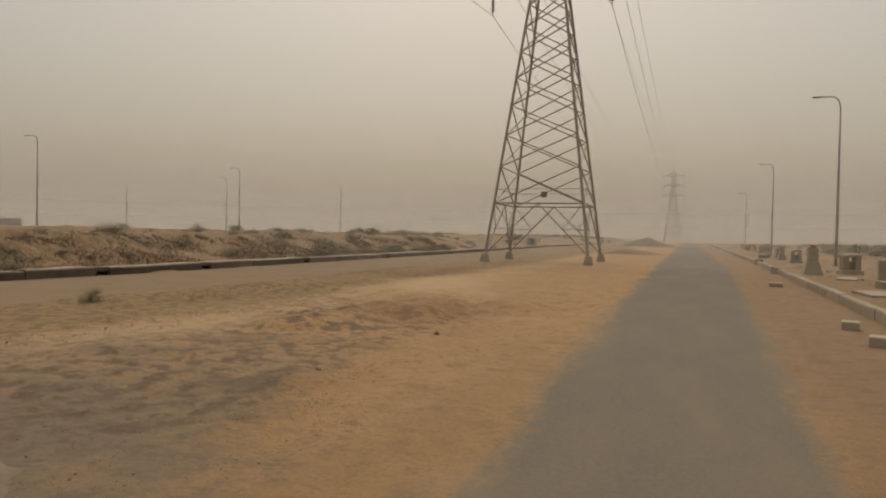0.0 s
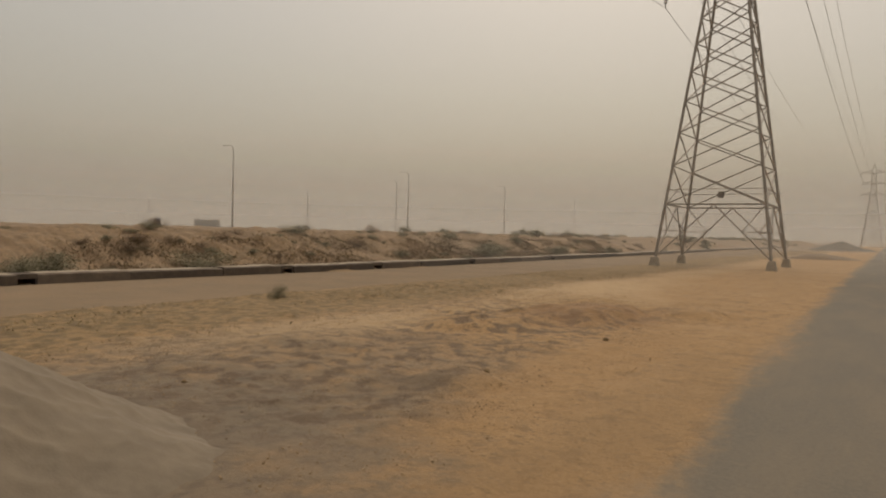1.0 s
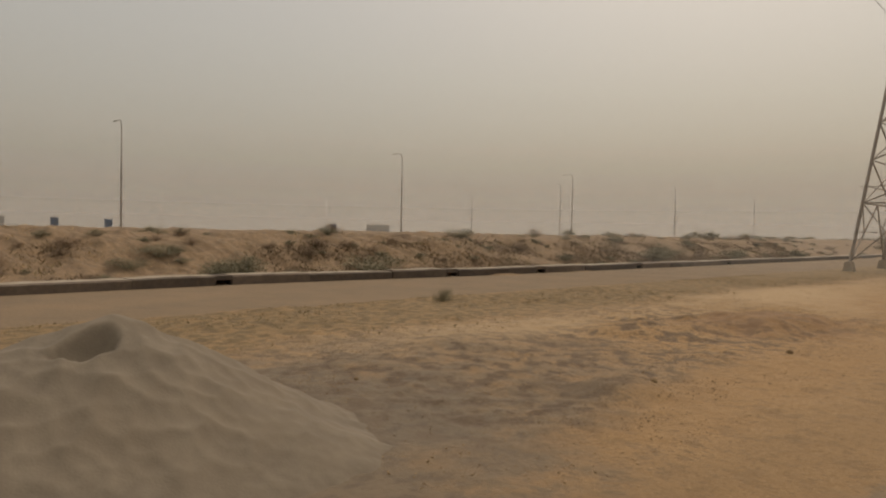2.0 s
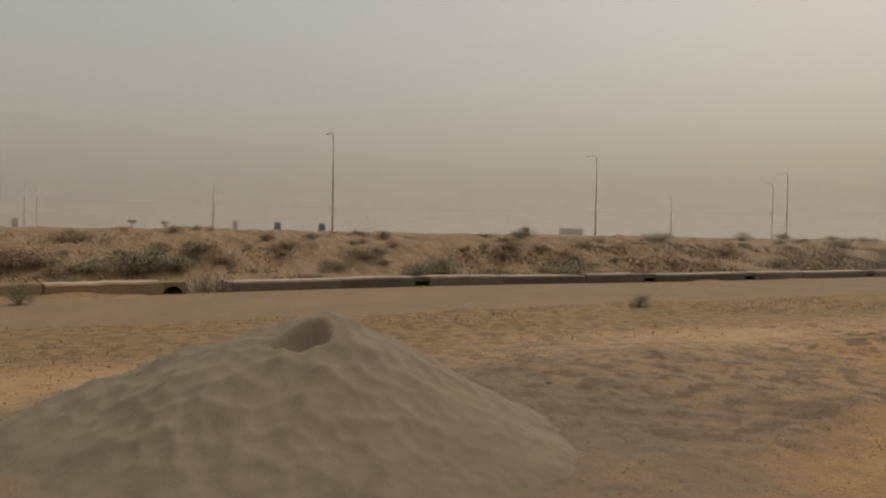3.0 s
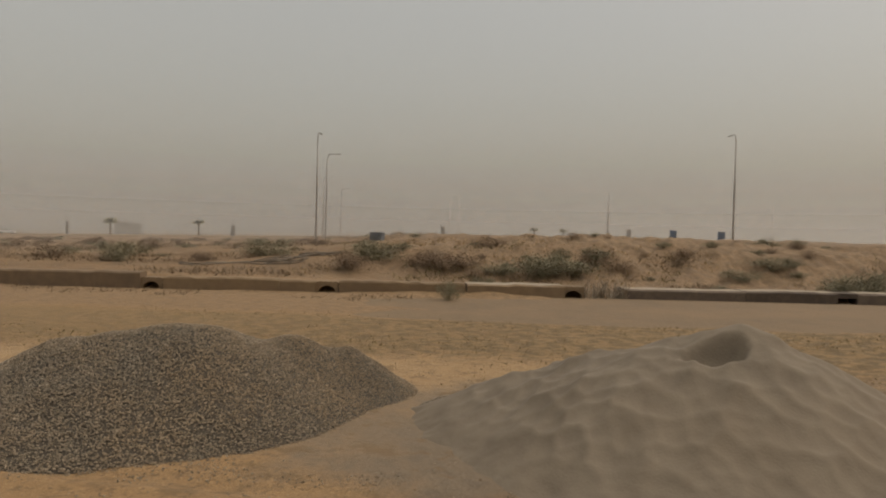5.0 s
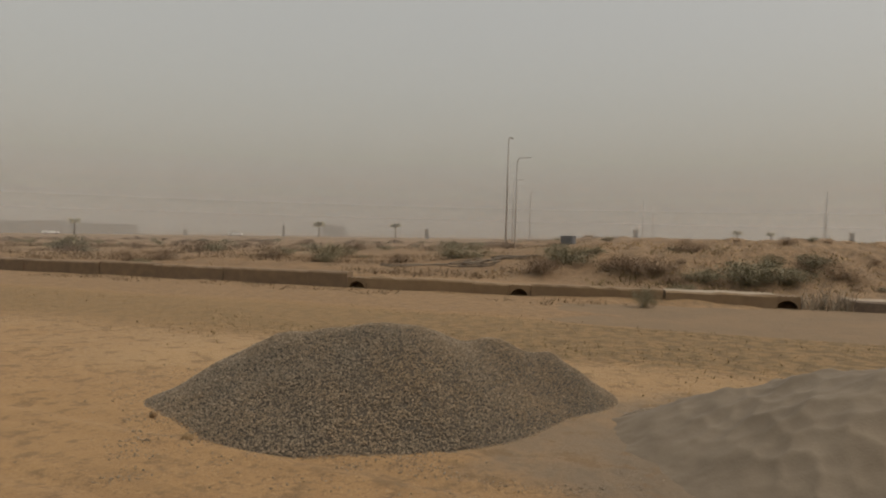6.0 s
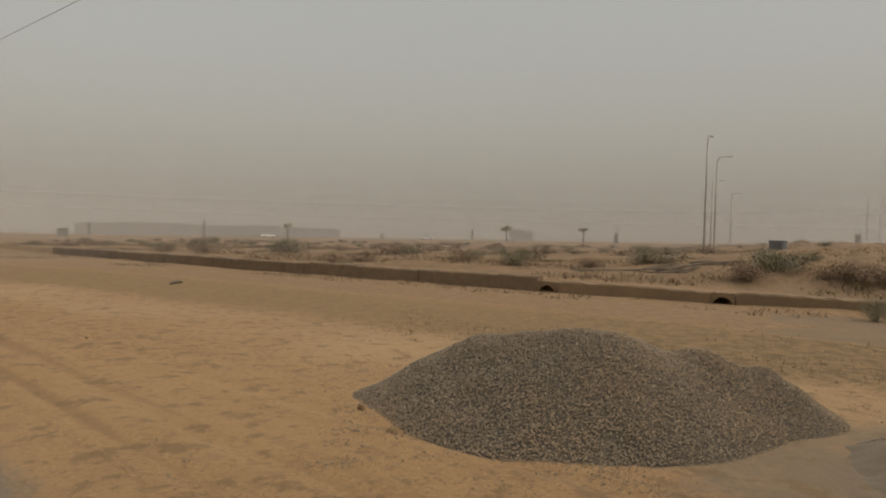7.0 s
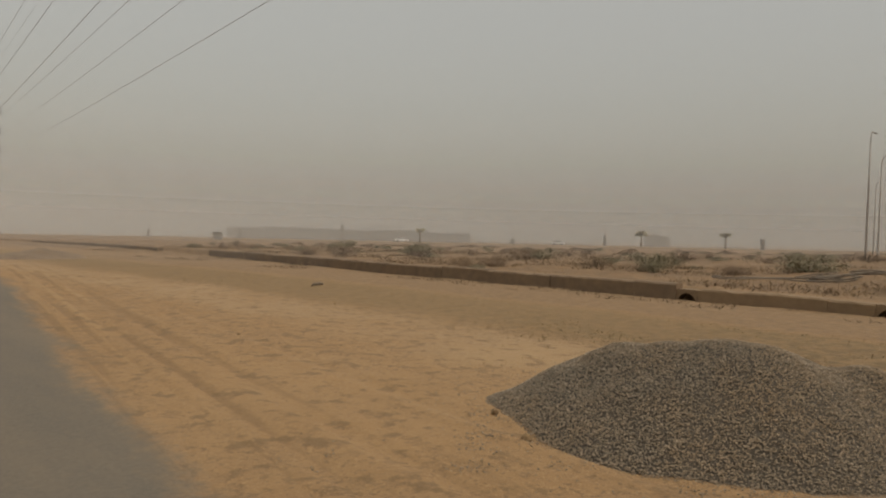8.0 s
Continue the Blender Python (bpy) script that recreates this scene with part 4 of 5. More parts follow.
# plan place from the world's x, y, the height of the top and the arm's direction
LAMPS = ((-52.7, 31.75, 10.0, 170), (-46.5, 60.69, 10.0, 170), (-40.2, 92.61, 10.0, 170), (-33.8, 122, 10, 170), (-28.5, 165, 10, 170), (-31, 290, 10, 170), (-62.6, -2.1, 10, 168),
         (-80.2, -1.58, 10, 85), (-113, -2.6, 10, 85), (-145, 0.3, 10, 85), (-129, 51.8, 10, 160), (-160, 64, 10, 160), (-148, 99.5, 10, 160), (-131, 138, 10, 160), (-96, 156, 10, 160), (-83, 135, 10, 160),
         (-49.5, 109, 10, 170), (-166, 26.5, 10, 160), (-176, 30.5, 10, 160))
lamp = None
for x, y, top, turn in LAMPS:
    n0, u0 = plan(x, y)
    g = ground_z(n0, u0)
    m = Matrix.Translation((x, y, g)) @ pose(0, 0, 0, 0, 0, turn)
    lamp = street_lamp(m, 8.9) if lamp is None else copy_thing(lamp, m)
    lamp.scale = (1, 1, (top + 0.25 - g) / 8.9)
for u0, n0, top in ((49.5, 8.9, 10.75), (90, 9.4, 10.6), (142, 10.3, 10.4), (225, 12.4, 10.4)):
    g = ground_z(n0, u0)
    m = Matrix.Translation(W(n0, u0, g)) @ pose(0, 0, 0, 0, 0, ROAD_YAW + 180)
    lamp = copy_thing(lamp, m)
    lamp.scale = (1, 1, (top - g) / 8.9)

# ---------------------------------------------------------------- concrete things by the right kerb


def kerb_block(n0, u0, sx, sy, sz, yaw):
    ob = part("kerb_block", box_bm(sx, sy, sz, 0.02), CONCRETE, None)
    ob.matrix_basis = Matrix.Translation(W(n0, u0, ground_z(n0, u0) - 0.015)) @ pose(0, 0, 0, 2, 0, yaw)
    tagged(ob, "loose grey precast concrete kerb block lying on sand", "kerb block", "loose kerb blocks")


kerb_block(2.82, 14.15, 0.29, 0.3, 0.17, ROAD_YAW - 12)
kerb_block(2.86, 12.0, 0.42, 0.3, 0.18, ROAD_YAW - 14)
kerb_block(2.9, 26.0, 0.42, 0.35, 0.16, ROAD_YAW - 10)
kerb_block(4.0, 36.0, 0.3, 0.4, 0.34, ROAD_YAW + 40)


def slab(n0, u0, sx, sy, yaw):
    ob = part("concrete_slab", box_bm(sx, sy, 0.1, 0.015), CONCRETE, None)
    ob.matrix_basis = Matrix.Translation(W(n0, u0, ground_z(n0, u0) - 0.02)) @ pose(0, 0, 0, 1.5, 1, yaw)
    tagged(ob, "flat grey concrete slab lying on the verge", "concrete slab", "slabs on the verge")


slab(5.3, 22.8, 1.1, 1.5, ROAD_YAW + 8)
slab(6.1, 31.5, 0.7, 1.2, ROAD_YAW - 15)
kerb_block(4.35, 48.5, 0.45, 0.4, 0.42, ROAD_YAW + 12)
kerb_block(6.4, 66.5, 0.8, 0.6, 0.32, ROAD_YAW - 20)
small_heap(10.5, 61.0, 1.7, 0.42, CLOD, "low reddish heap of dumped soil on the verge", 4)
small_heap(5.7, 41.0, 0.7, 0.26, KERB_BROWN, "small dark heap of rubble behind the kerb", 5)


def post_footing(n0, u0, wide, high, yaw):
    th = empty("post_footing", Matrix.Translation(W(n0, u0, ground_z(n0, u0) - 0.05)) @ pose(0, 0, 0, 0, 0, yaw), "grey precast concrete footing with a flared foot and a stub column", "concrete footing", "concrete footings along the verge")
    bm = bmesh.new()
    bmesh.ops.create_cone(bm, cap_ends=True, segments=4, radius1=wide * 0.70, radius2=wide * 0.42, depth=high * 0.55, matrix=Matrix.Translation((0, 0, high * 0.275)) @ Matrix.Rotation(math.pi / 4, 4, "Z"))
    bmesh.ops.bevel(bm, geom=bm.edges[:], offset=0.025, segments=2, affect="EDGES")
    part("foot", bm, CONCRETE, th)
    part("column", box_bm(wide * 0.52, wide * 0.5, high * 0.45, 0.02, high * 0.55), CONCRETE, th)
    c = part("cap_stone", box_bm(wide * 0.3, wide * 0.3, high * 0.12, 0.02, high), CLOD, th, "reddish brick rubble on the column")
    return th


def chamber(n0, u0, wide, high, yaw):
    """A precast pier: two uprights on a plinth with a recessed web between them and a rough top."""
    th = empty("concrete_pier", Matrix.Translation(W(n0, u0, ground_z(n0, u0) - 0.05)) @ pose(0, 0, 0, 0, 0, yaw), "grey precast concrete pier with two uprights and a recessed middle", "concrete pier", "concrete piers along the verge")
    part("plinth", box_bm(wide * 1.12, wide * 0.7, high * 0.25, 0.03), CONCRETE, th)
    for x, hh in ((-0.32, 0.72), (0.3, 0.78)):
        ob = part("upright", box_bm(wide * 0.32, wide * 0.5, high * hh, 0.03), CONCRETE, th)
        ob.matrix_basis = Matrix.Translation((x * wide, 0, high * 0.24))
    ob = part("web", box_bm(wide * 0.3, wide * 0.12, high * 0.42, 0.02), CONCRETE, th)
    ob.matrix_basis = Matrix.Translation((0, wide * 0.18, high * 0.24))
    ob = part("top_block", box_bm(wide * 0.7, wide * 0.4, high * 0.13, 0.03), CONCRETE, th)
    ob.matrix_basis = Matrix.Translation((0.05 * wide, 0, high * 0.9)) @ pose(0, 0, 0, 4, -3, 9)
    return th


post_footing(5.3, 34.6, 0.8, 1.25, ROAD_YAW)
chamber(7.15, 36.4, 0.85, 0.95, ROAD_YAW + 12)
chamber(6.75, 28.0, 0.8, 1.0, ROAD_YAW - 6)
kerb_block(6.3, 26.6, 0.5, 0.4, 0.26, ROAD_YAW + 25)
for k, (n0, u0, wd) in enumerate(((7.1, 53, 0.9), (7.0, 60, 0.8), (7.8, 68, 0.9), (7.7, 77, 1.1), (8.2, 88, 1.0), (8.4, 101, 1.0), (8.9, 116, 1.1), (9.2, 133, 1.1))):
    (chamber if k % 2 == 0 else post_footing)(n0, u0, wd * 0.8, 0.95, ROAD_YAW + 7 * (k % 3))

# ---------------------------------------------------------------- scrub


def bush_mesh(name, seed, mat, leaves=620, leaf=0.045):
    """Twigs fanning out from the root, with small leaves in uneven clumps."""
    rr = np.random.RandomState(seed)
    verts, faces = [], []
    clumps = []
    for k in range(30):
        an, tilt, ln = rr.rand() * 2 * math.pi, rr.rand() ** 0.7 * 1.25, 0.55 + 0.5 * rr.rand()
        tip = np.array([math.cos(an) * math.sin(tilt) * 0.62, math.sin(an) * math.sin(tilt) * 0.62, math.cos(tilt) * 0.75 + 0.05]) * ln
        clumps.append((tip, 0.12 + 0.13 * rr.rand()))
        side = np.array([-math.sin(an), math.cos(an), 0]) * 0.008
        b0 = len(verts)
        verts += [side * -1, side, tip + side * 0.4, tip - side * 0.4]
        faces.append((b0, b0 + 1, b0 + 2, b0 + 3))
    for k in range(leaves):
        c, rad = clumps[rr.randint(len(clumps))]
        f = 1.0 if rr.rand() < 0.75 else rr.rand()
        p = c * f + rr.randn(3) * rad * 0.55
        p[2] = max(p[2], 0.01)
        d1, d2 = rr.randn(3), rr.randn(3)
        d1 /= np.linalg.norm(d1)
        d2 -= d1 * (d1 @ d2)
        d2 /= np.linalg.norm(d2)
        s = leaf * (0.6 + 0.8 * rr.rand())
        b0 = len(verts)
        verts += [p - d1 * s, p + d2 * s * 0.45, p + d1 * s, p - d2 * s * 0.45]
        faces.append((b0, b0 + 1, b0 + 2, b0 + 3))
    me = bpy.data.meshes.new(name)
    me.from_pydata([tuple(v) for v in verts], [], faces)
    me.materials.append(mat)
    return me


GREEN_BUSH = [bush_mesh("bush_leafy", s, LEAF_GREEN, 3200, 0.022) for s in (1, 2, 3)]
BROWN_BUSH = [bush_mesh("bush_dry", s, LEAF_BROWN, 2800, 0.02) for s in (4, 5, 6)]
rb = random.Random(21)


def bush(n0, u0, wide, green, tall=0.6):
    me = rb.choice(GREEN_BUSH if green else BROWN_BUSH)
    ob = new("bush", me)
    ob.matrix_basis = Matrix.Translation(W(n0, u0, ground_z(n0, u0) - 0.03)) @ pose(0, 0, 0, 0, 0, rb.uniform(0, 360)) @ Matrix.Diagonal((wide, wide * rb.uniform(0.75, 1.1), wide * tall, 1))
    tagged(ob, "grey-green leafy desert shrub growing on the sandy bank" if green else "dry brown twiggy shrub on the sandy bank", "bush", "leafy shrubs" if green else "dry shrubs")


GREEN = ((-21.8, -3.8, 1.8), (-20.5, 1.3, 1.5), (-21.0, 2.4, 1.2), (-22.1, 8.5, 1.4), (-20.2, 10.1, 1.7), (-19.9, 15.2, 2.0), (-21.1, 7.3, 1.1), (-20.4, 0.2, 1.2), (-20.3, 37.1, 2.1), (-20.0, 45.8, 1.7),
         (-19.9, 9.5, 1.2), (-23.9, 23.7, 1.4), (-31.5, -34.3, 2.3), (-23.0, -12.8, 1.3), (-26.9, -8.9, 2.1), (-22.6, -3.9, 1.3), (-20.9, 1.7, 2.0), (-22.3, 3.2, 1.3), (-31.1, -34.7, 1.9), (-40.4, -54.6, 2.2),
         (-27.1, -14.8, 2.0), (-19.9, 35.2, 2.2), (-20.5, 10.7, 1.7))
BROWN = ((-20.9, -1.7, 1.7), (-20.4, -4.2, 1.3), (-21.0, -1.0, 1.4), (-21.6, 3.7, 1.0), (-22.0, 3.0, 0.8), (-23.1, -0.4, 0.9), (-23.0, 6.1, 1.0), (-22.5, 14.8, 0.9), (-21.9, 14.0, 1.0), (-19.7, 15.6, 0.8),
         (-28.2, -22.8, 1.7), (-24.4, -16.1, 1.4), (-20.8, -4.5, 1.5), (-21.2, -2.1, 1.2), (-25.8, -11.2, 1.1), (-25.5, -10.9, 0.9), (-28.4, -22.2, 1.5), (-23.8, -35.6, 1.3), (-22.3, 3.2, 0.9), (-22.4, 14.6, 0.9),
         (-22.1, 26.1, 1.1))
for n0, u0, wide in GREEN:
    bush(n0, u0, wide, True, 0.42)
for n0, u0, wide in BROWN:
    bush(n0, u0, wide, False, 0.4)
for x, y, wide, green in ((-9.1, 13.35, 0.46, True), (-16.4, 2.45, 0.6, True)):
    n0, u0 = plan(x, y)
    bush(n0, u0, wide, green, 0.95)
for k in range(112):
    u0 = rb.uniform(-2, 95) if k < 62 else rb.uniform(-70, -3)
    d0 = rb.uniform(1.2, 12) if k < 62 else rb.uniform(1.5, 26)
    bush(float(kerb_n(u0)) - d0, u0, rb.uniform(0.35, 1.1) * (1.0 if k < 62 else 1.25), rb.random() < (0.5 if k < 62 else 0.3), rb.uniform(0.4, 0.65) * (1.0 if k < 62 else 0.7))
for k in range(170):
    u0 = rb.uniform(-6, 70)
    bush(float(kerb_n(u0)) - rb.uniform(0.9, 7.0), u0, rb.uniform(0.25, 0.75), rb.random() < 0.45, rb.uniform(0.35, 0.6))
for k in range(26):
    u0 = rb.uniform(35, 150)
    bush(float(right_kerb_n(u0)) + rb.uniform(5, 40), u0, rb.uniform(0.6, 1.6), rb.random() < 0.6, 0.5)


def far_scrub(count, seed, span, near, far, wide, tall, mat, label, leaves=420, leaf=0.07):
    """A field of low scrub, many shrubs joined: nobody could count them. Near and far give the reach in n at u."""
    src = bush_mesh("scrub_unit", 9, mat, leaves, leaf)
    base = np.array([v.co[:] for v in src.vertices])
    quads = np.array([p.vertices[:] for p in src.polygons])
    bpy.data.meshes.remove(src)
    rr = np.random.RandomState(seed)
    verts, faces = [], []
    for k in range(count):
        u0 = rr.uniform(*span)
        n0 = rr.uniform(near(u0), far(u0))
        across, an = rr.uniform(*wide), rr.rand() * 6.28
        c, s0 = math.cos(an), math.sin(an)
        v = base * np.array([across, across, across * rr.uniform(*tall)])
        p = W(n0, u0, ground_z(n0, u0) - 0.05)
        verts.append(np.stack([v[:, 0] * c - v[:, 1] * s0 + p.x, v[:, 0] * s0 + v[:, 1] * c + p.y, v[:, 2] + p.z], 1))
        faces.append(quads + k * len(base))
    ob = mesh_object("far_scrub", np.concatenate(verts), np.concatenate(faces), mat)
    tagged(ob, label, "scrub", kind="stuff")


far_scrub(170, 77, (44, 190), lambda u: float(right_kerb_n(u)) + 9, lambda u: float(right_kerb_n(u)) + 20 + 0.35 * u, (1.4, 3.4), (0.28, 0.5), LEAF_GREEN, "hazy band of low grey-green scrub beyond the verge")
far_scrub(75, 78, (50, 220), lambda u: float(kerb_n(u)) - 26, lambda u: float(kerb_n(u)) - 1.5, (1.0, 2.4), (0.28, 0.45), LEAF_GREEN, "hazy low grey-green scrub along the far bank")
far_scrub(130, 79, (-75, -8), lambda u: -75, lambda u: -24, (0.7, 1.9), (0.18, 0.36), LEAF_BROWN, "low brown scrub scattered over the sandy plain", 1300, 0.03)
far_scrub(50, 80, (-75, -10), lambda u: -80, lambda u: -26, (0.7, 1.8), (0.22, 0.4), LEAF_GREEN, "low grey-green scrub scattered over the sandy plain", 1300, 0.03)


def scatter(count, n_lo, n_hi, u_lo, u_hi, seed, scale, lo):
    rr = np.random.RandomState(seed)
    n0, u0 = rr.uniform(n_lo, n_hi, count * 4), rr.uniform(u_lo, u_hi, count * 4)
    keep = fbm(n0 / scale + 31, u0 / (scale * 2), 3) > lo
    n0, u0 = n0[keep][:count], u0[keep][:count]
    return n0, u0, rr


def tufts(name, count, blades, spread, span, hgt, mat, label, seed, scale, lo, width=0.012, lean=0.5):
    n0, u0, rr = scatter(count, *span, seed, scale, lo)
    n0 = np.repeat(n0, blades) + rr.randn(len(n0) * blades) * spread
    u0 = np.repeat(u0, blades) + rr.randn(len(u0) * blades) * spread
    z0 = height(n0, u0)
    roots = np.stack([n0 * CN + u0 * SN, -n0 * SN + u0 * CN, z0 - 0.01], 1)
    ob = blades_mesh(name, roots, hgt * (0.5 + rr.rand(len(n0))), mat, seed, lean, width)
    tagged(ob, label, "grass", kind="stuff")


tufts("dry_grass", 3600, 10, 0.26, (-13.2, -8.4, -9, 32), 0.032, OLIVE, "short olive and straw dry grass on sand", 31, 1.6, 0.03, 0.012, 2.5)
tufts("straw_grass", 2600, 6, 0.14, (-12.8, -6.5, -25, 40), 0.03, STRAW, "short pale straw grass on sand", 32, 1.2, 0.03, 0.012, 2.5)
tufts("bank_grass", 3600, 7, 0.12, (-27.5, -19.4, -6, 60), 0.10, STRAW, "dry straw-coloured grass over the bank", 33, 1.5, 0.0, 0.014, 1.8)
tufts("bank_weeds", 1100, 8, 0.16, (-23.0, -19.3, -3, 60), 0.14, OLIVE, "olive weeds over the bank", 34, 1.2, 0.05, 0.014, 1.5)
tufts("bank_scrub", 2800, 12, 0.24, (-23.0, -18.9, 5, 60), 0.14, SCRUB, "low dry brown scrub at the foot of the bank", 38, 1.3, 0.03, 0.015, 1.5)
tufts("plain_grass", 2600, 7, 0.14, (-40, -18.5, -60, -4), 0.06, STRAW, "sparse dry grass on the sandy plain", 35, 1.6, 0.02, 0.014, 2.2)
tufts("plain_scrub", 1500, 14, 0.26, (-42, -18.2, -62, -5), 0.17, SCRUB, "low dry brown scrub in patches on the sandy plain", 39, 2.2, 0.06, 0.016, 1.5)
tufts("kerb_weeds", 260, 9, 0.12, (-17.4, -15.6, -42, 2), 0.10, SCRUB, "dry weeds along the foot of the kerb", 43, 1.5, 0.04, 0.012, 1.4)
tufts("verge_grass", 1600, 7, 0.16, (6, 40, 25, 120), 0.10, OLIVE, "dry olive growth on the far verge", 36, 2.5, 0.0, 0.014, 0.9)
tufts("reed_clump", 16, 12, 0.10, (-18.75, -18.3, 2.3, 3.3), 0.42, CAPPING, "pale dry reeds in a gap of the kerb", 37, 5.0, -1.0, 0.014)

# clods and crumbs of soil over the median
CRUMB = material("soil_crumb_dark", ((0.165, 0.110, 0.060), (0.205, 0.134, 0.070), (0.14, 0.095, 0.054)), (12, 1), 0.95, bump=0, random_tone=0.35, island=True)


def clods(areas, mat, big, label, seed):
    ns, us = [], []
    for k, (count, n_lo, n_hi, u_lo, u_hi, scale, lo) in enumerate(areas):
        n0, u0, rr = scatter(count, n_lo, n_hi, u_lo, u_hi, seed + k, scale, lo)
        ns.append(n0)
        us.append(u0)
    n0, u0 = np.concatenate(ns), np.concatenate(us)
    pts = np.stack([n0 * CN + u0 * SN, -n0 * SN + u0 * CN, height(n0, u0) + 0.004], 1)
    sizes = 0.003 + big * np.random.RandomState(seed).rand(len(n0)) ** 4
    tagged(stones_mesh("soil_clods", pts, sizes, mat, None, seed, 0.6), label, "clods", kind="stuff")


clods(((9000, -8.5, -2.6, 2.8, 18, 0.7, 0.03), (900, -12, -2.4, -22, 30, 2.0, -0.2)), CLOD, 0.011, "dry soil clods and pebbles strewn over the ground", 41)
clods(((6000, -8.8, -3.0, 3.0, 17, 0.9, 0.05), (2500, -13, -8, -8, 26, 1.1, 0.09), (900, -12.5, -3, -18, 1, 0.8, 0.08)), CRUMB, 0.011, "dark crumbs of churned soil in loose patches", 52)


def stone(x, y, size, mat, label):
    n0, u0 = plan(x, y)
    ob = stones_mesh("stone", np.array([(0.0, 0.0, 0.0)]), [size], mat, None, int(abs(x * 37 + y * 11)) % 1000)
    bm = bmesh.new()
    bm.from_mesh(ob.data)
    bmesh.ops.subdivide_edges(bm, edges=bm.edges[:], cuts=1, use_grid_fill=True, smooth=0.4)
    bm.to_mesh(ob.data)
    bm.free()
    ob.matrix_basis = Matrix.Translation((x, y, ground_z(n0, u0) + size * 0.25))
    tagged(ob, label, "stone", "loose stones")


for x, y, s in ((-1.43, 10.7, 0.06), (-5.4, 4.85, 0.05), (-5.6, -3.25, 0.06), (-5.1, -2.7, 0.06), (-5.0, 5.6, 0.04), (-2.4, 7.6, 0.05), (-7.2, -8.4, 0.03)):
    stone(x, y, s, CLOD, "small reddish-brown stone lying on the sand")

# ---------------------------------------------------------------- things on and behind the bank


def stick(n0, u0, length, yaw):
    z = ground_z(n0, u0)
    ob = tube_mesh("stick", [(-length / 2, 0, 0.03), (-length * 0.2, 0.04, 0.06), (length * 0.2, -0.02, 0.05), (length / 2, 0.03, 0.03)], [0.03, 0.04, 0.035, 0.02], WOOD, None, 7)
    ob.matrix_basis = Matrix.Translation(W(n0, u0, z)) @ pose(0, 0, 0, 0, 0, yaw)
    tagged(ob, "weathered dark wooden stick lying on sand", "stick", "sticks")


stick(-11.4, -16.8, 0.8, 20)
stick(-9.0, 3.4, 0.5, 70)
ob = part("brick", box_bm(0.21, 0.10, 0.24, 0.01), BRICK, None)
ob.matrix_basis = Matrix.Translation(W(-17.45, -21.02, ground_z(-17.45, -21.02) - 0.03)) @ pose(0, 0, 0, 8, 0, 20)
tagged(ob, "red brick standing against the kerb", "brick")


def hose(n0, u0, turns, rad, seed):
    """A loose tangle: loops of uneven size that drift along, with a straggling tail."""
    rr = random.Random(seed)
    pts, cn, cu, q = [], n0, u0, rad
    for k in range(int(turns * 14)):
        an = k / 14 * 2 * math.pi * (1 if seed % 2 else -1)
        q += (rad * rr.uniform(0.55, 1.1) - q) * 0.25
        cn, cu = cn + rr.uniform(-0.02, 0.03), cu + rr.uniform(-0.05, 0.03)
        nn, uu = cn + q * math.cos(an) * 0.6, cu + q * math.sin(an) * 1.4
        pts.append(W(nn, uu, ground_z(nn, uu) + 0.03 + 0.10 * max(0.0, math.sin(an * 1.3 + seed)) * rr.uniform(0.6, 1.0)))
    for k in range(14):
        nn, uu = cn + 0.35 * math.sin(k * 0.55 + seed), cu - rad - 0.22 * k
        pts.append(W(nn, uu, ground_z(nn, uu) + 0.03))
    ob = tube_mesh("hose", pts, 0.021, HOSE, None, 7)
    tagged(ob, "dusty dark hose coiled loosely on the ground", "hose", "hoses on the ground")


hose(-23.8, -5.8, 3.6, 0.7, 1)
hose(-22.4, -6.6, 2.2, 0.55, 2)
hose(-23.2, -7.4, 1.6, 0.5, 3)


def utility_box(x, y, wide, high, z=None, yaw=20, paint=BLUE):
    n0, u0 = plan(x, y)
    th = empty("utility_box", Matrix.Translation((x, y, ground_z(n0, u0) if z is None else z)) @ pose(0, 0, 0, 0, 0, yaw), "blue painted sheet-metal box standing on the bank", "utility box", "blue boxes on the bank")
    part("plinth", box_bm(wide * 1.06, wide * 0.7, 0.12, 0.01), CONCRETE, th)
    part("body", box_bm(wide, wide * 0.62, high, 0.02, 0.12), paint, th)
    d = part("door", box_bm(wide * 0.86, 0.03, high * 0.86, 0.008), paint, th)
    d.matrix_basis = Matrix.Translation((0, -wide * 0.31 - 0.016, 0.12 + high * 0.07))
    hd = part("handle", box_bm(0.03, 0.03, 0.1, 0.004), RUBBER, d)
    hd.matrix_basis = Matrix.Translation((wide * 0.33, -0.03, high * 0.4))
    part("roof", box_bm(wide * 1.08, wide * 0.72, 0.05, 0.01, 0.12 + high), paint, th)


def polar(az, dist):
    return -math.sin(radians(az)) * dist, math.cos(radians(az)) * dist


for az, dist, wd, ht in ((63.3, 52, 0.42, 0.5), (59.8, 50, 0.42, 0.5), (43.0, 58, 0.42, 0.5)):
    x, y = polar(az, dist)
    utility_box(x, y, wd, ht, None, az + 15)
x, y = polar(87.1, 33)
utility_box(x, y, 0.60, 0.32, None, 60, BLUE_HAZED)


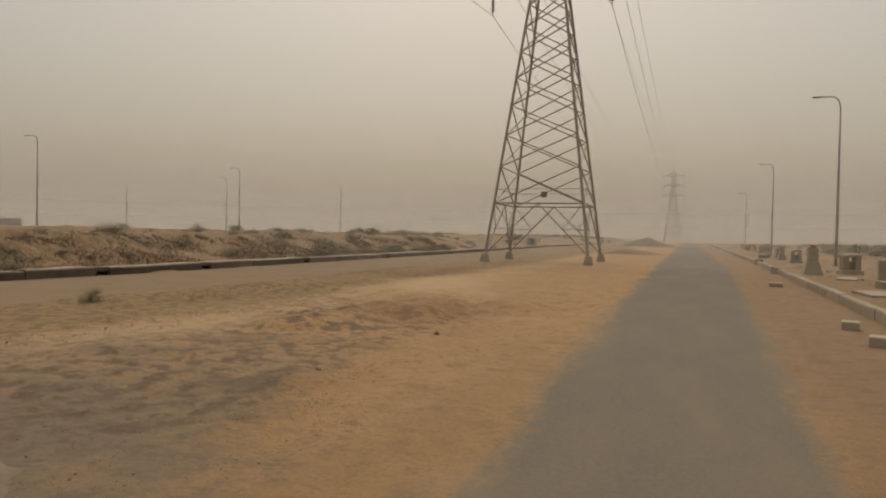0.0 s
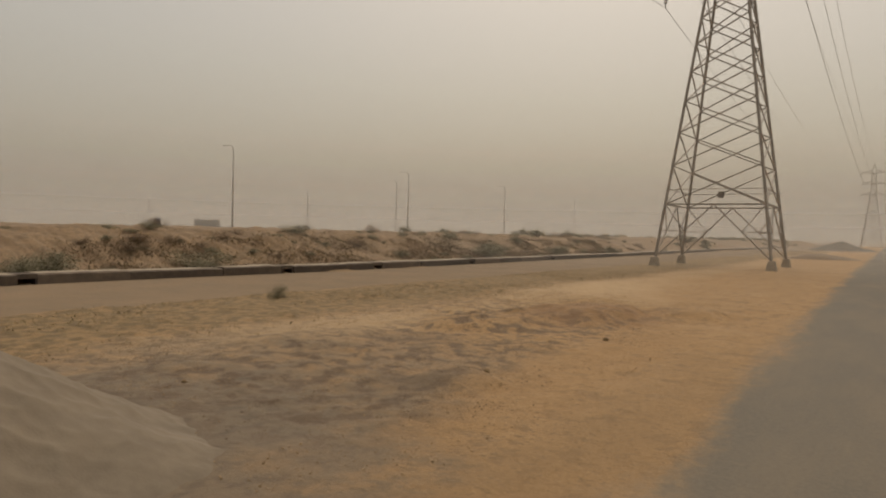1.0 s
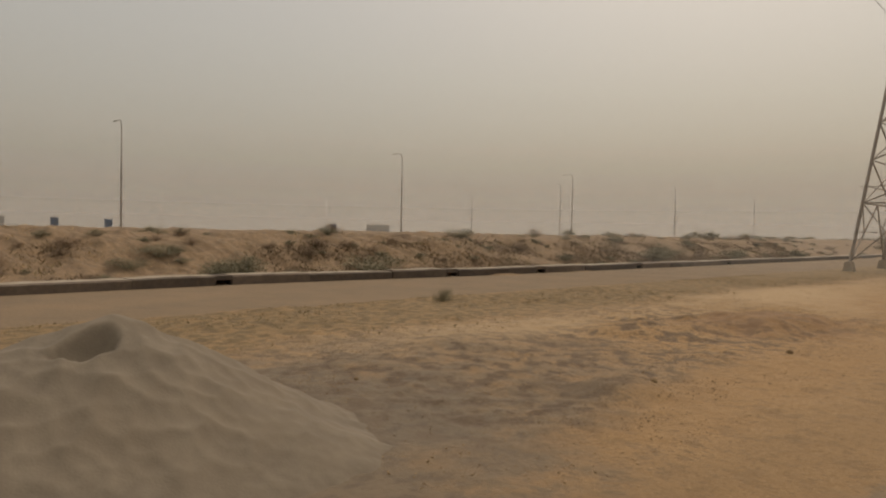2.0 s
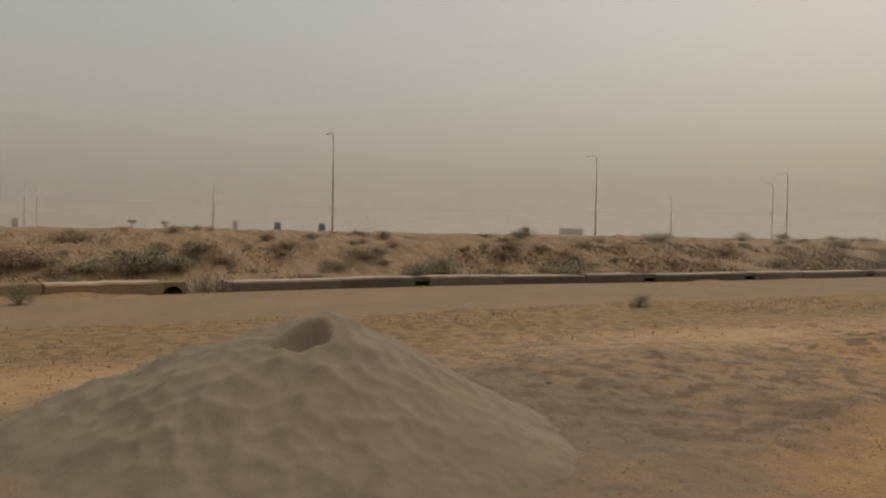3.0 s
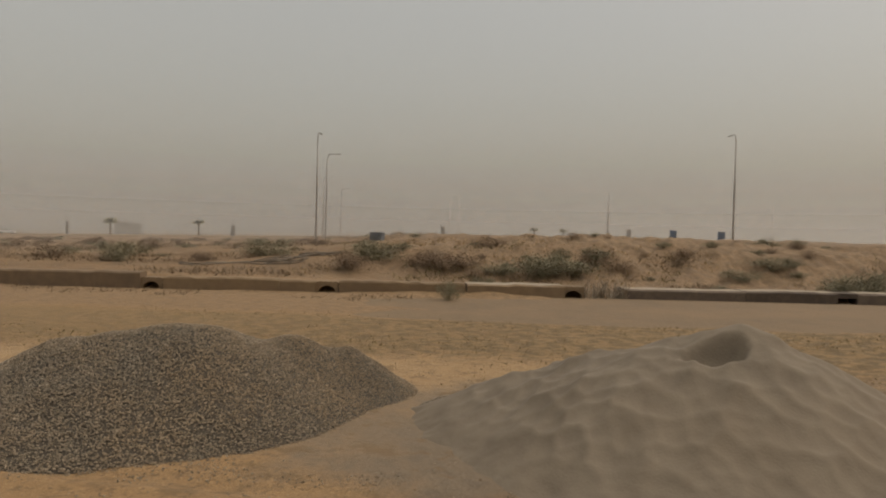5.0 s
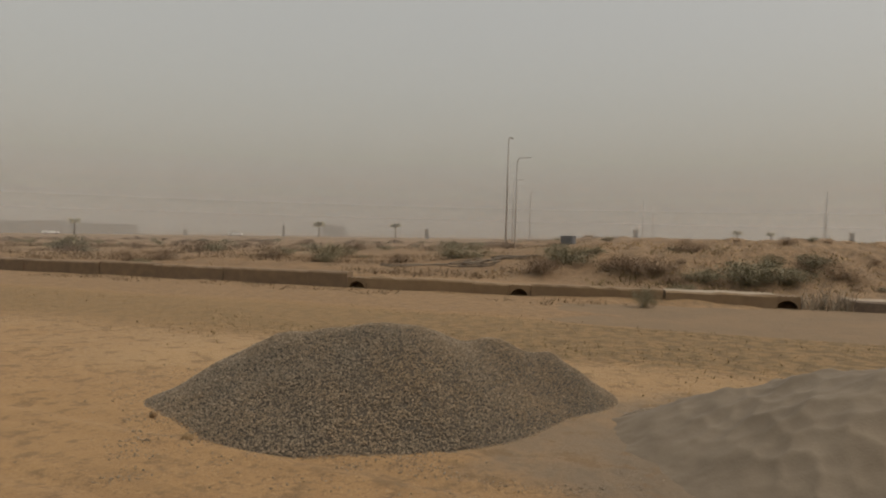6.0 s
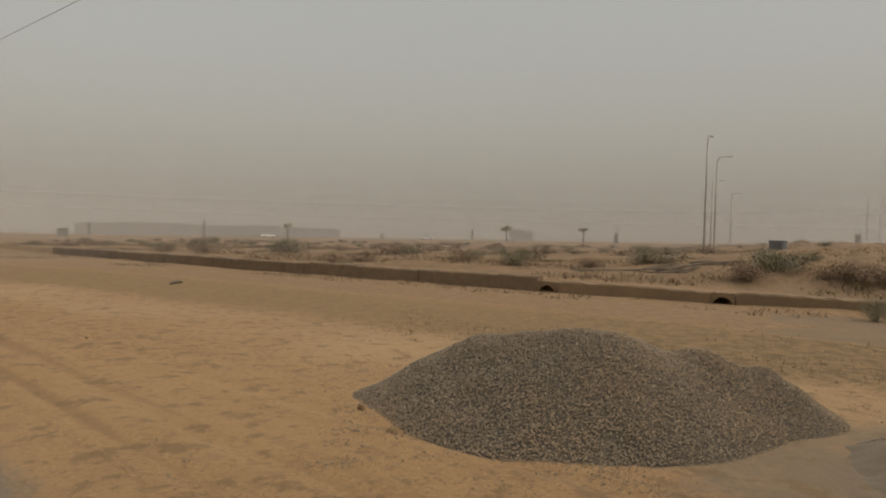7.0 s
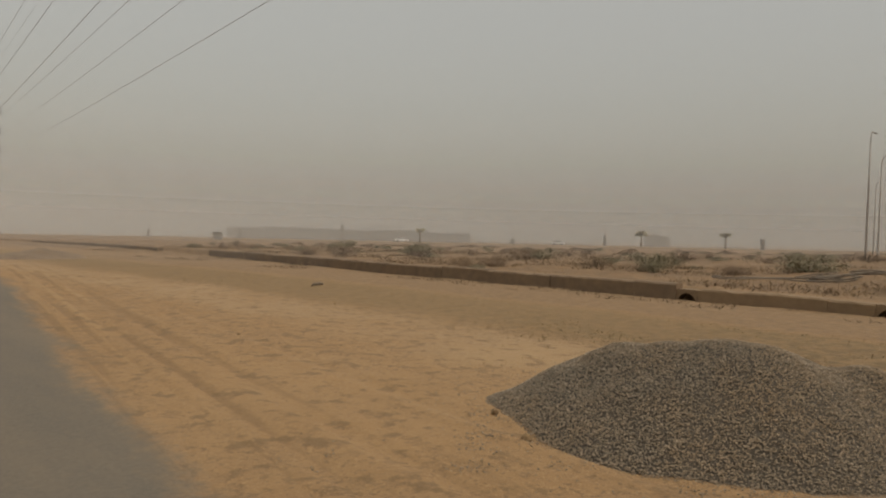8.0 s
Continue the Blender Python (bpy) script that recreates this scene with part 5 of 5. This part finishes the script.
def palm(x, y, high, seed):
    n0, u0 = plan(x, y)
    rr = random.Random(seed)
    th = empty("palm_tree", Matrix.Translation((x, y, ground_z(n0, u0) - 0.05)), "young date palm with a short trunk and drooping fronds", "palm tree", "date palms")
    tube_mesh("trunk", [(0, 0, 0), (0.05, 0, high * 0.35), (0, 0.04, high * 0.72)], [0.28, 0.2, 0.25], BARK, th, 9)
    for k in range(26):
        an, lift = k * 2.4, 0.05 + 1.2 * rr.random()
        verts, faces = [], []
        for j in range(7):
            f = j / 6
            rad = 0.5 * high * f * (0.15 + 0.85 * math.cos(lift * 0.9))
            zz = high * 0.68 + 0.42 * high * math.sin(lift) * f - 0.2 * high * f * f
            for s in (-1, 1):
                wv = 0.085 * high * math.sin(math.pi * min(f + 0.12, 1))
                verts.append((math.cos(an) * rad - s * math.sin(an) * wv, math.sin(an) * rad + s * math.cos(an) * wv, zz - wv * 0.6))
            verts.append((math.cos(an) * rad, math.sin(an) * rad, zz + 0.02))
        for j in range(6):
            b0 = 3 * j
            faces += [(b0, b0 + 2, b0 + 5, b0 + 3), (b0 + 2, b0 + 1, b0 + 4, b0 + 5)]
        mesh_object("frond", verts, faces, LEAF_GREEN, th)


for k, (az, dist, high) in enumerate(((100.85, 228, 5.6), (124.9, 230, 5.6), (107.06, 228, 5.9), (73.97, 205, 3.9), (71.64, 215, 3.9))):
    x, y = polar(az, dist)
    palm(x, y, high, k)


def pillar(az, dist, wide, high):
    x, y = polar(az, dist)
    n0, u0 = plan(x, y)
    th = empty("gate_pillar", Matrix.Translation((x, y, ground_z(n0, u0) - 0.1)) @ pose(0, 0, 0, 0, 0, az), "square plastered pillar standing on the plain", "pillar", "far pillars")
    part("shaft", box_bm(wide, wide, high, 0.02), PLASTER, th)
    part("cap", box_bm(wide * 1.2, wide * 1.2, 0.15, 0.02, high), PLASTER, th)


for az, dist, wd, ht in ((131.3, 150, 0.55, 3.6), (109.9, 205, 0.7, 3.2), (98.3, 190, 1.1, 2.6), (81.5, 125, 0.8, 1.5), (66.5, 125, 0.8, 1.5), (141.0, 165, 2.0, 1.7), (139.3, 215, 0.8, 3.4), (117.3, 215, 1.0, 1.6), (146.0, 215, 0.8, 2.2)):
    pillar(az, dist, wd, ht)


def building(az, dist, wide, deep, high, storeys, z0, bays):
    x, y = polar(az, dist)
    th = empty("building", Matrix.Translation((x, y, z0)) @ pose(0, 0, 0, 0, 0, az), "pale plastered flat-roofed building seen through dust", "building", "far buildings")
    part("wall", box_bm(wide, deep, high, 0.05), PLASTER, th)
    part("parapet", box_bm(wide * 1.01, deep * 1.01, 0.5, 0.05, high), PLASTER, th)
    for s in range(storeys):
        for k in range(bays):
            w0 = part("window", box_bm(wide / bays * 0.45, 0.12, high / storeys * 0.45, 0.02), WINDOW, th)
            w0.matrix_basis = Matrix.Translation((-wide / 2 + wide / bays * (k + 0.5), -deep / 2 - 0.04, high / storeys * (s + 0.3)))


building(106.25, 345, 6.2, 9, 6.0, 2, -3.0, 3)
building(105.35, 350, 5.4, 9, 5.3, 2, -3.0, 2)
for az, dist, wide, high, bays in ((138.9, 400, 19, 5.9, 5), (135.3, 404, 30, 6.6, 8), (130.7, 408, 33, 6.1, 9), (126.9, 402, 20, 6.7, 6), (123.0, 410, 33, 5.8, 9)):
    building(az, dist, wide, 12, high, 2, -5.2, bays)
building(39.3, 230, 7.5, 6, 3.0, 1, 0.3, 2)


def car(az, dist, yaw):
    x, y = polar(az, dist)
    n0, u0 = plan(x, y)
    th = empty("car", Matrix.Translation((x, y, ground_z(n0, u0))) @ pose(0, 0, 0, 0, 0, yaw), "white saloon car parked far out on the plain", "car", "parked cars")
    bm = bmesh.new()
    side_line = ((-2.15, 0.35), (-2.15, 0.78), (-1.95, 0.92), (-1.2, 0.96), (0.75, 0.94), (1.85, 0.82), (2.12, 0.68), (2.15, 0.35))
    rings = [[bm.verts.new((x, y, z)) for x, z in side_line] for y in (-0.84, 0.84)]
    bm.faces.new(rings[0])
    bm.faces.new(rings[1][::-1])
    for k in range(len(side_line)):
        j = (k + 1) % len(side_line)
        bm.faces.new((rings[0][k], rings[1][k], rings[1][j], rings[0][j]))
    bmesh.ops.recalc_face_normals(bm, faces=bm.faces[:])
    bmesh.ops.bevel(bm, geom=bm.edges[:], offset=0.05, segments=2, affect="EDGES")
    part("body", bm, CAR_WHITE, th)
    bm = box_bm(2.5, 1.5, 0.5, 0.02, 0.9)
    for v in bm.verts:
        if v.co.z > 1.1:
            v.co.x *= 0.68
            v.co.y *= 0.86
    part("cabin", bm, WINDOW, th, "dark glazed cabin")
    part("roof", box_bm(1.72, 1.32, 0.05, 0.02, 1.385), CAR_WHITE, th)
    for sx in (-1.3, 1.35):
        for sy in (-0.76, 0.76):
            bm = bmesh.new()
            bmesh.ops.create_cone(bm, cap_ends=True, segments=18, radius1=0.32, radius2=0.32, depth=0.2, matrix=Matrix.Translation((sx, sy, 0.32)) @ Matrix.Rotation(math.pi / 2, 4, "X"))
            wh = part("wheel", bm, RUBBER, th)
            bm = bmesh.new()
            bmesh.ops.create_cone(bm, cap_ends=True, segments=14, radius1=0.19, radius2=0.17, depth=0.22, matrix=Matrix.Translation((sx, sy, 0.32)) @ Matrix.Rotation(math.pi / 2, 4, "X"))
            part("rim", bm, POLE, wh, "grey steel rim")


car(126.4, 215, 132)
car(113.6, 222, 108)
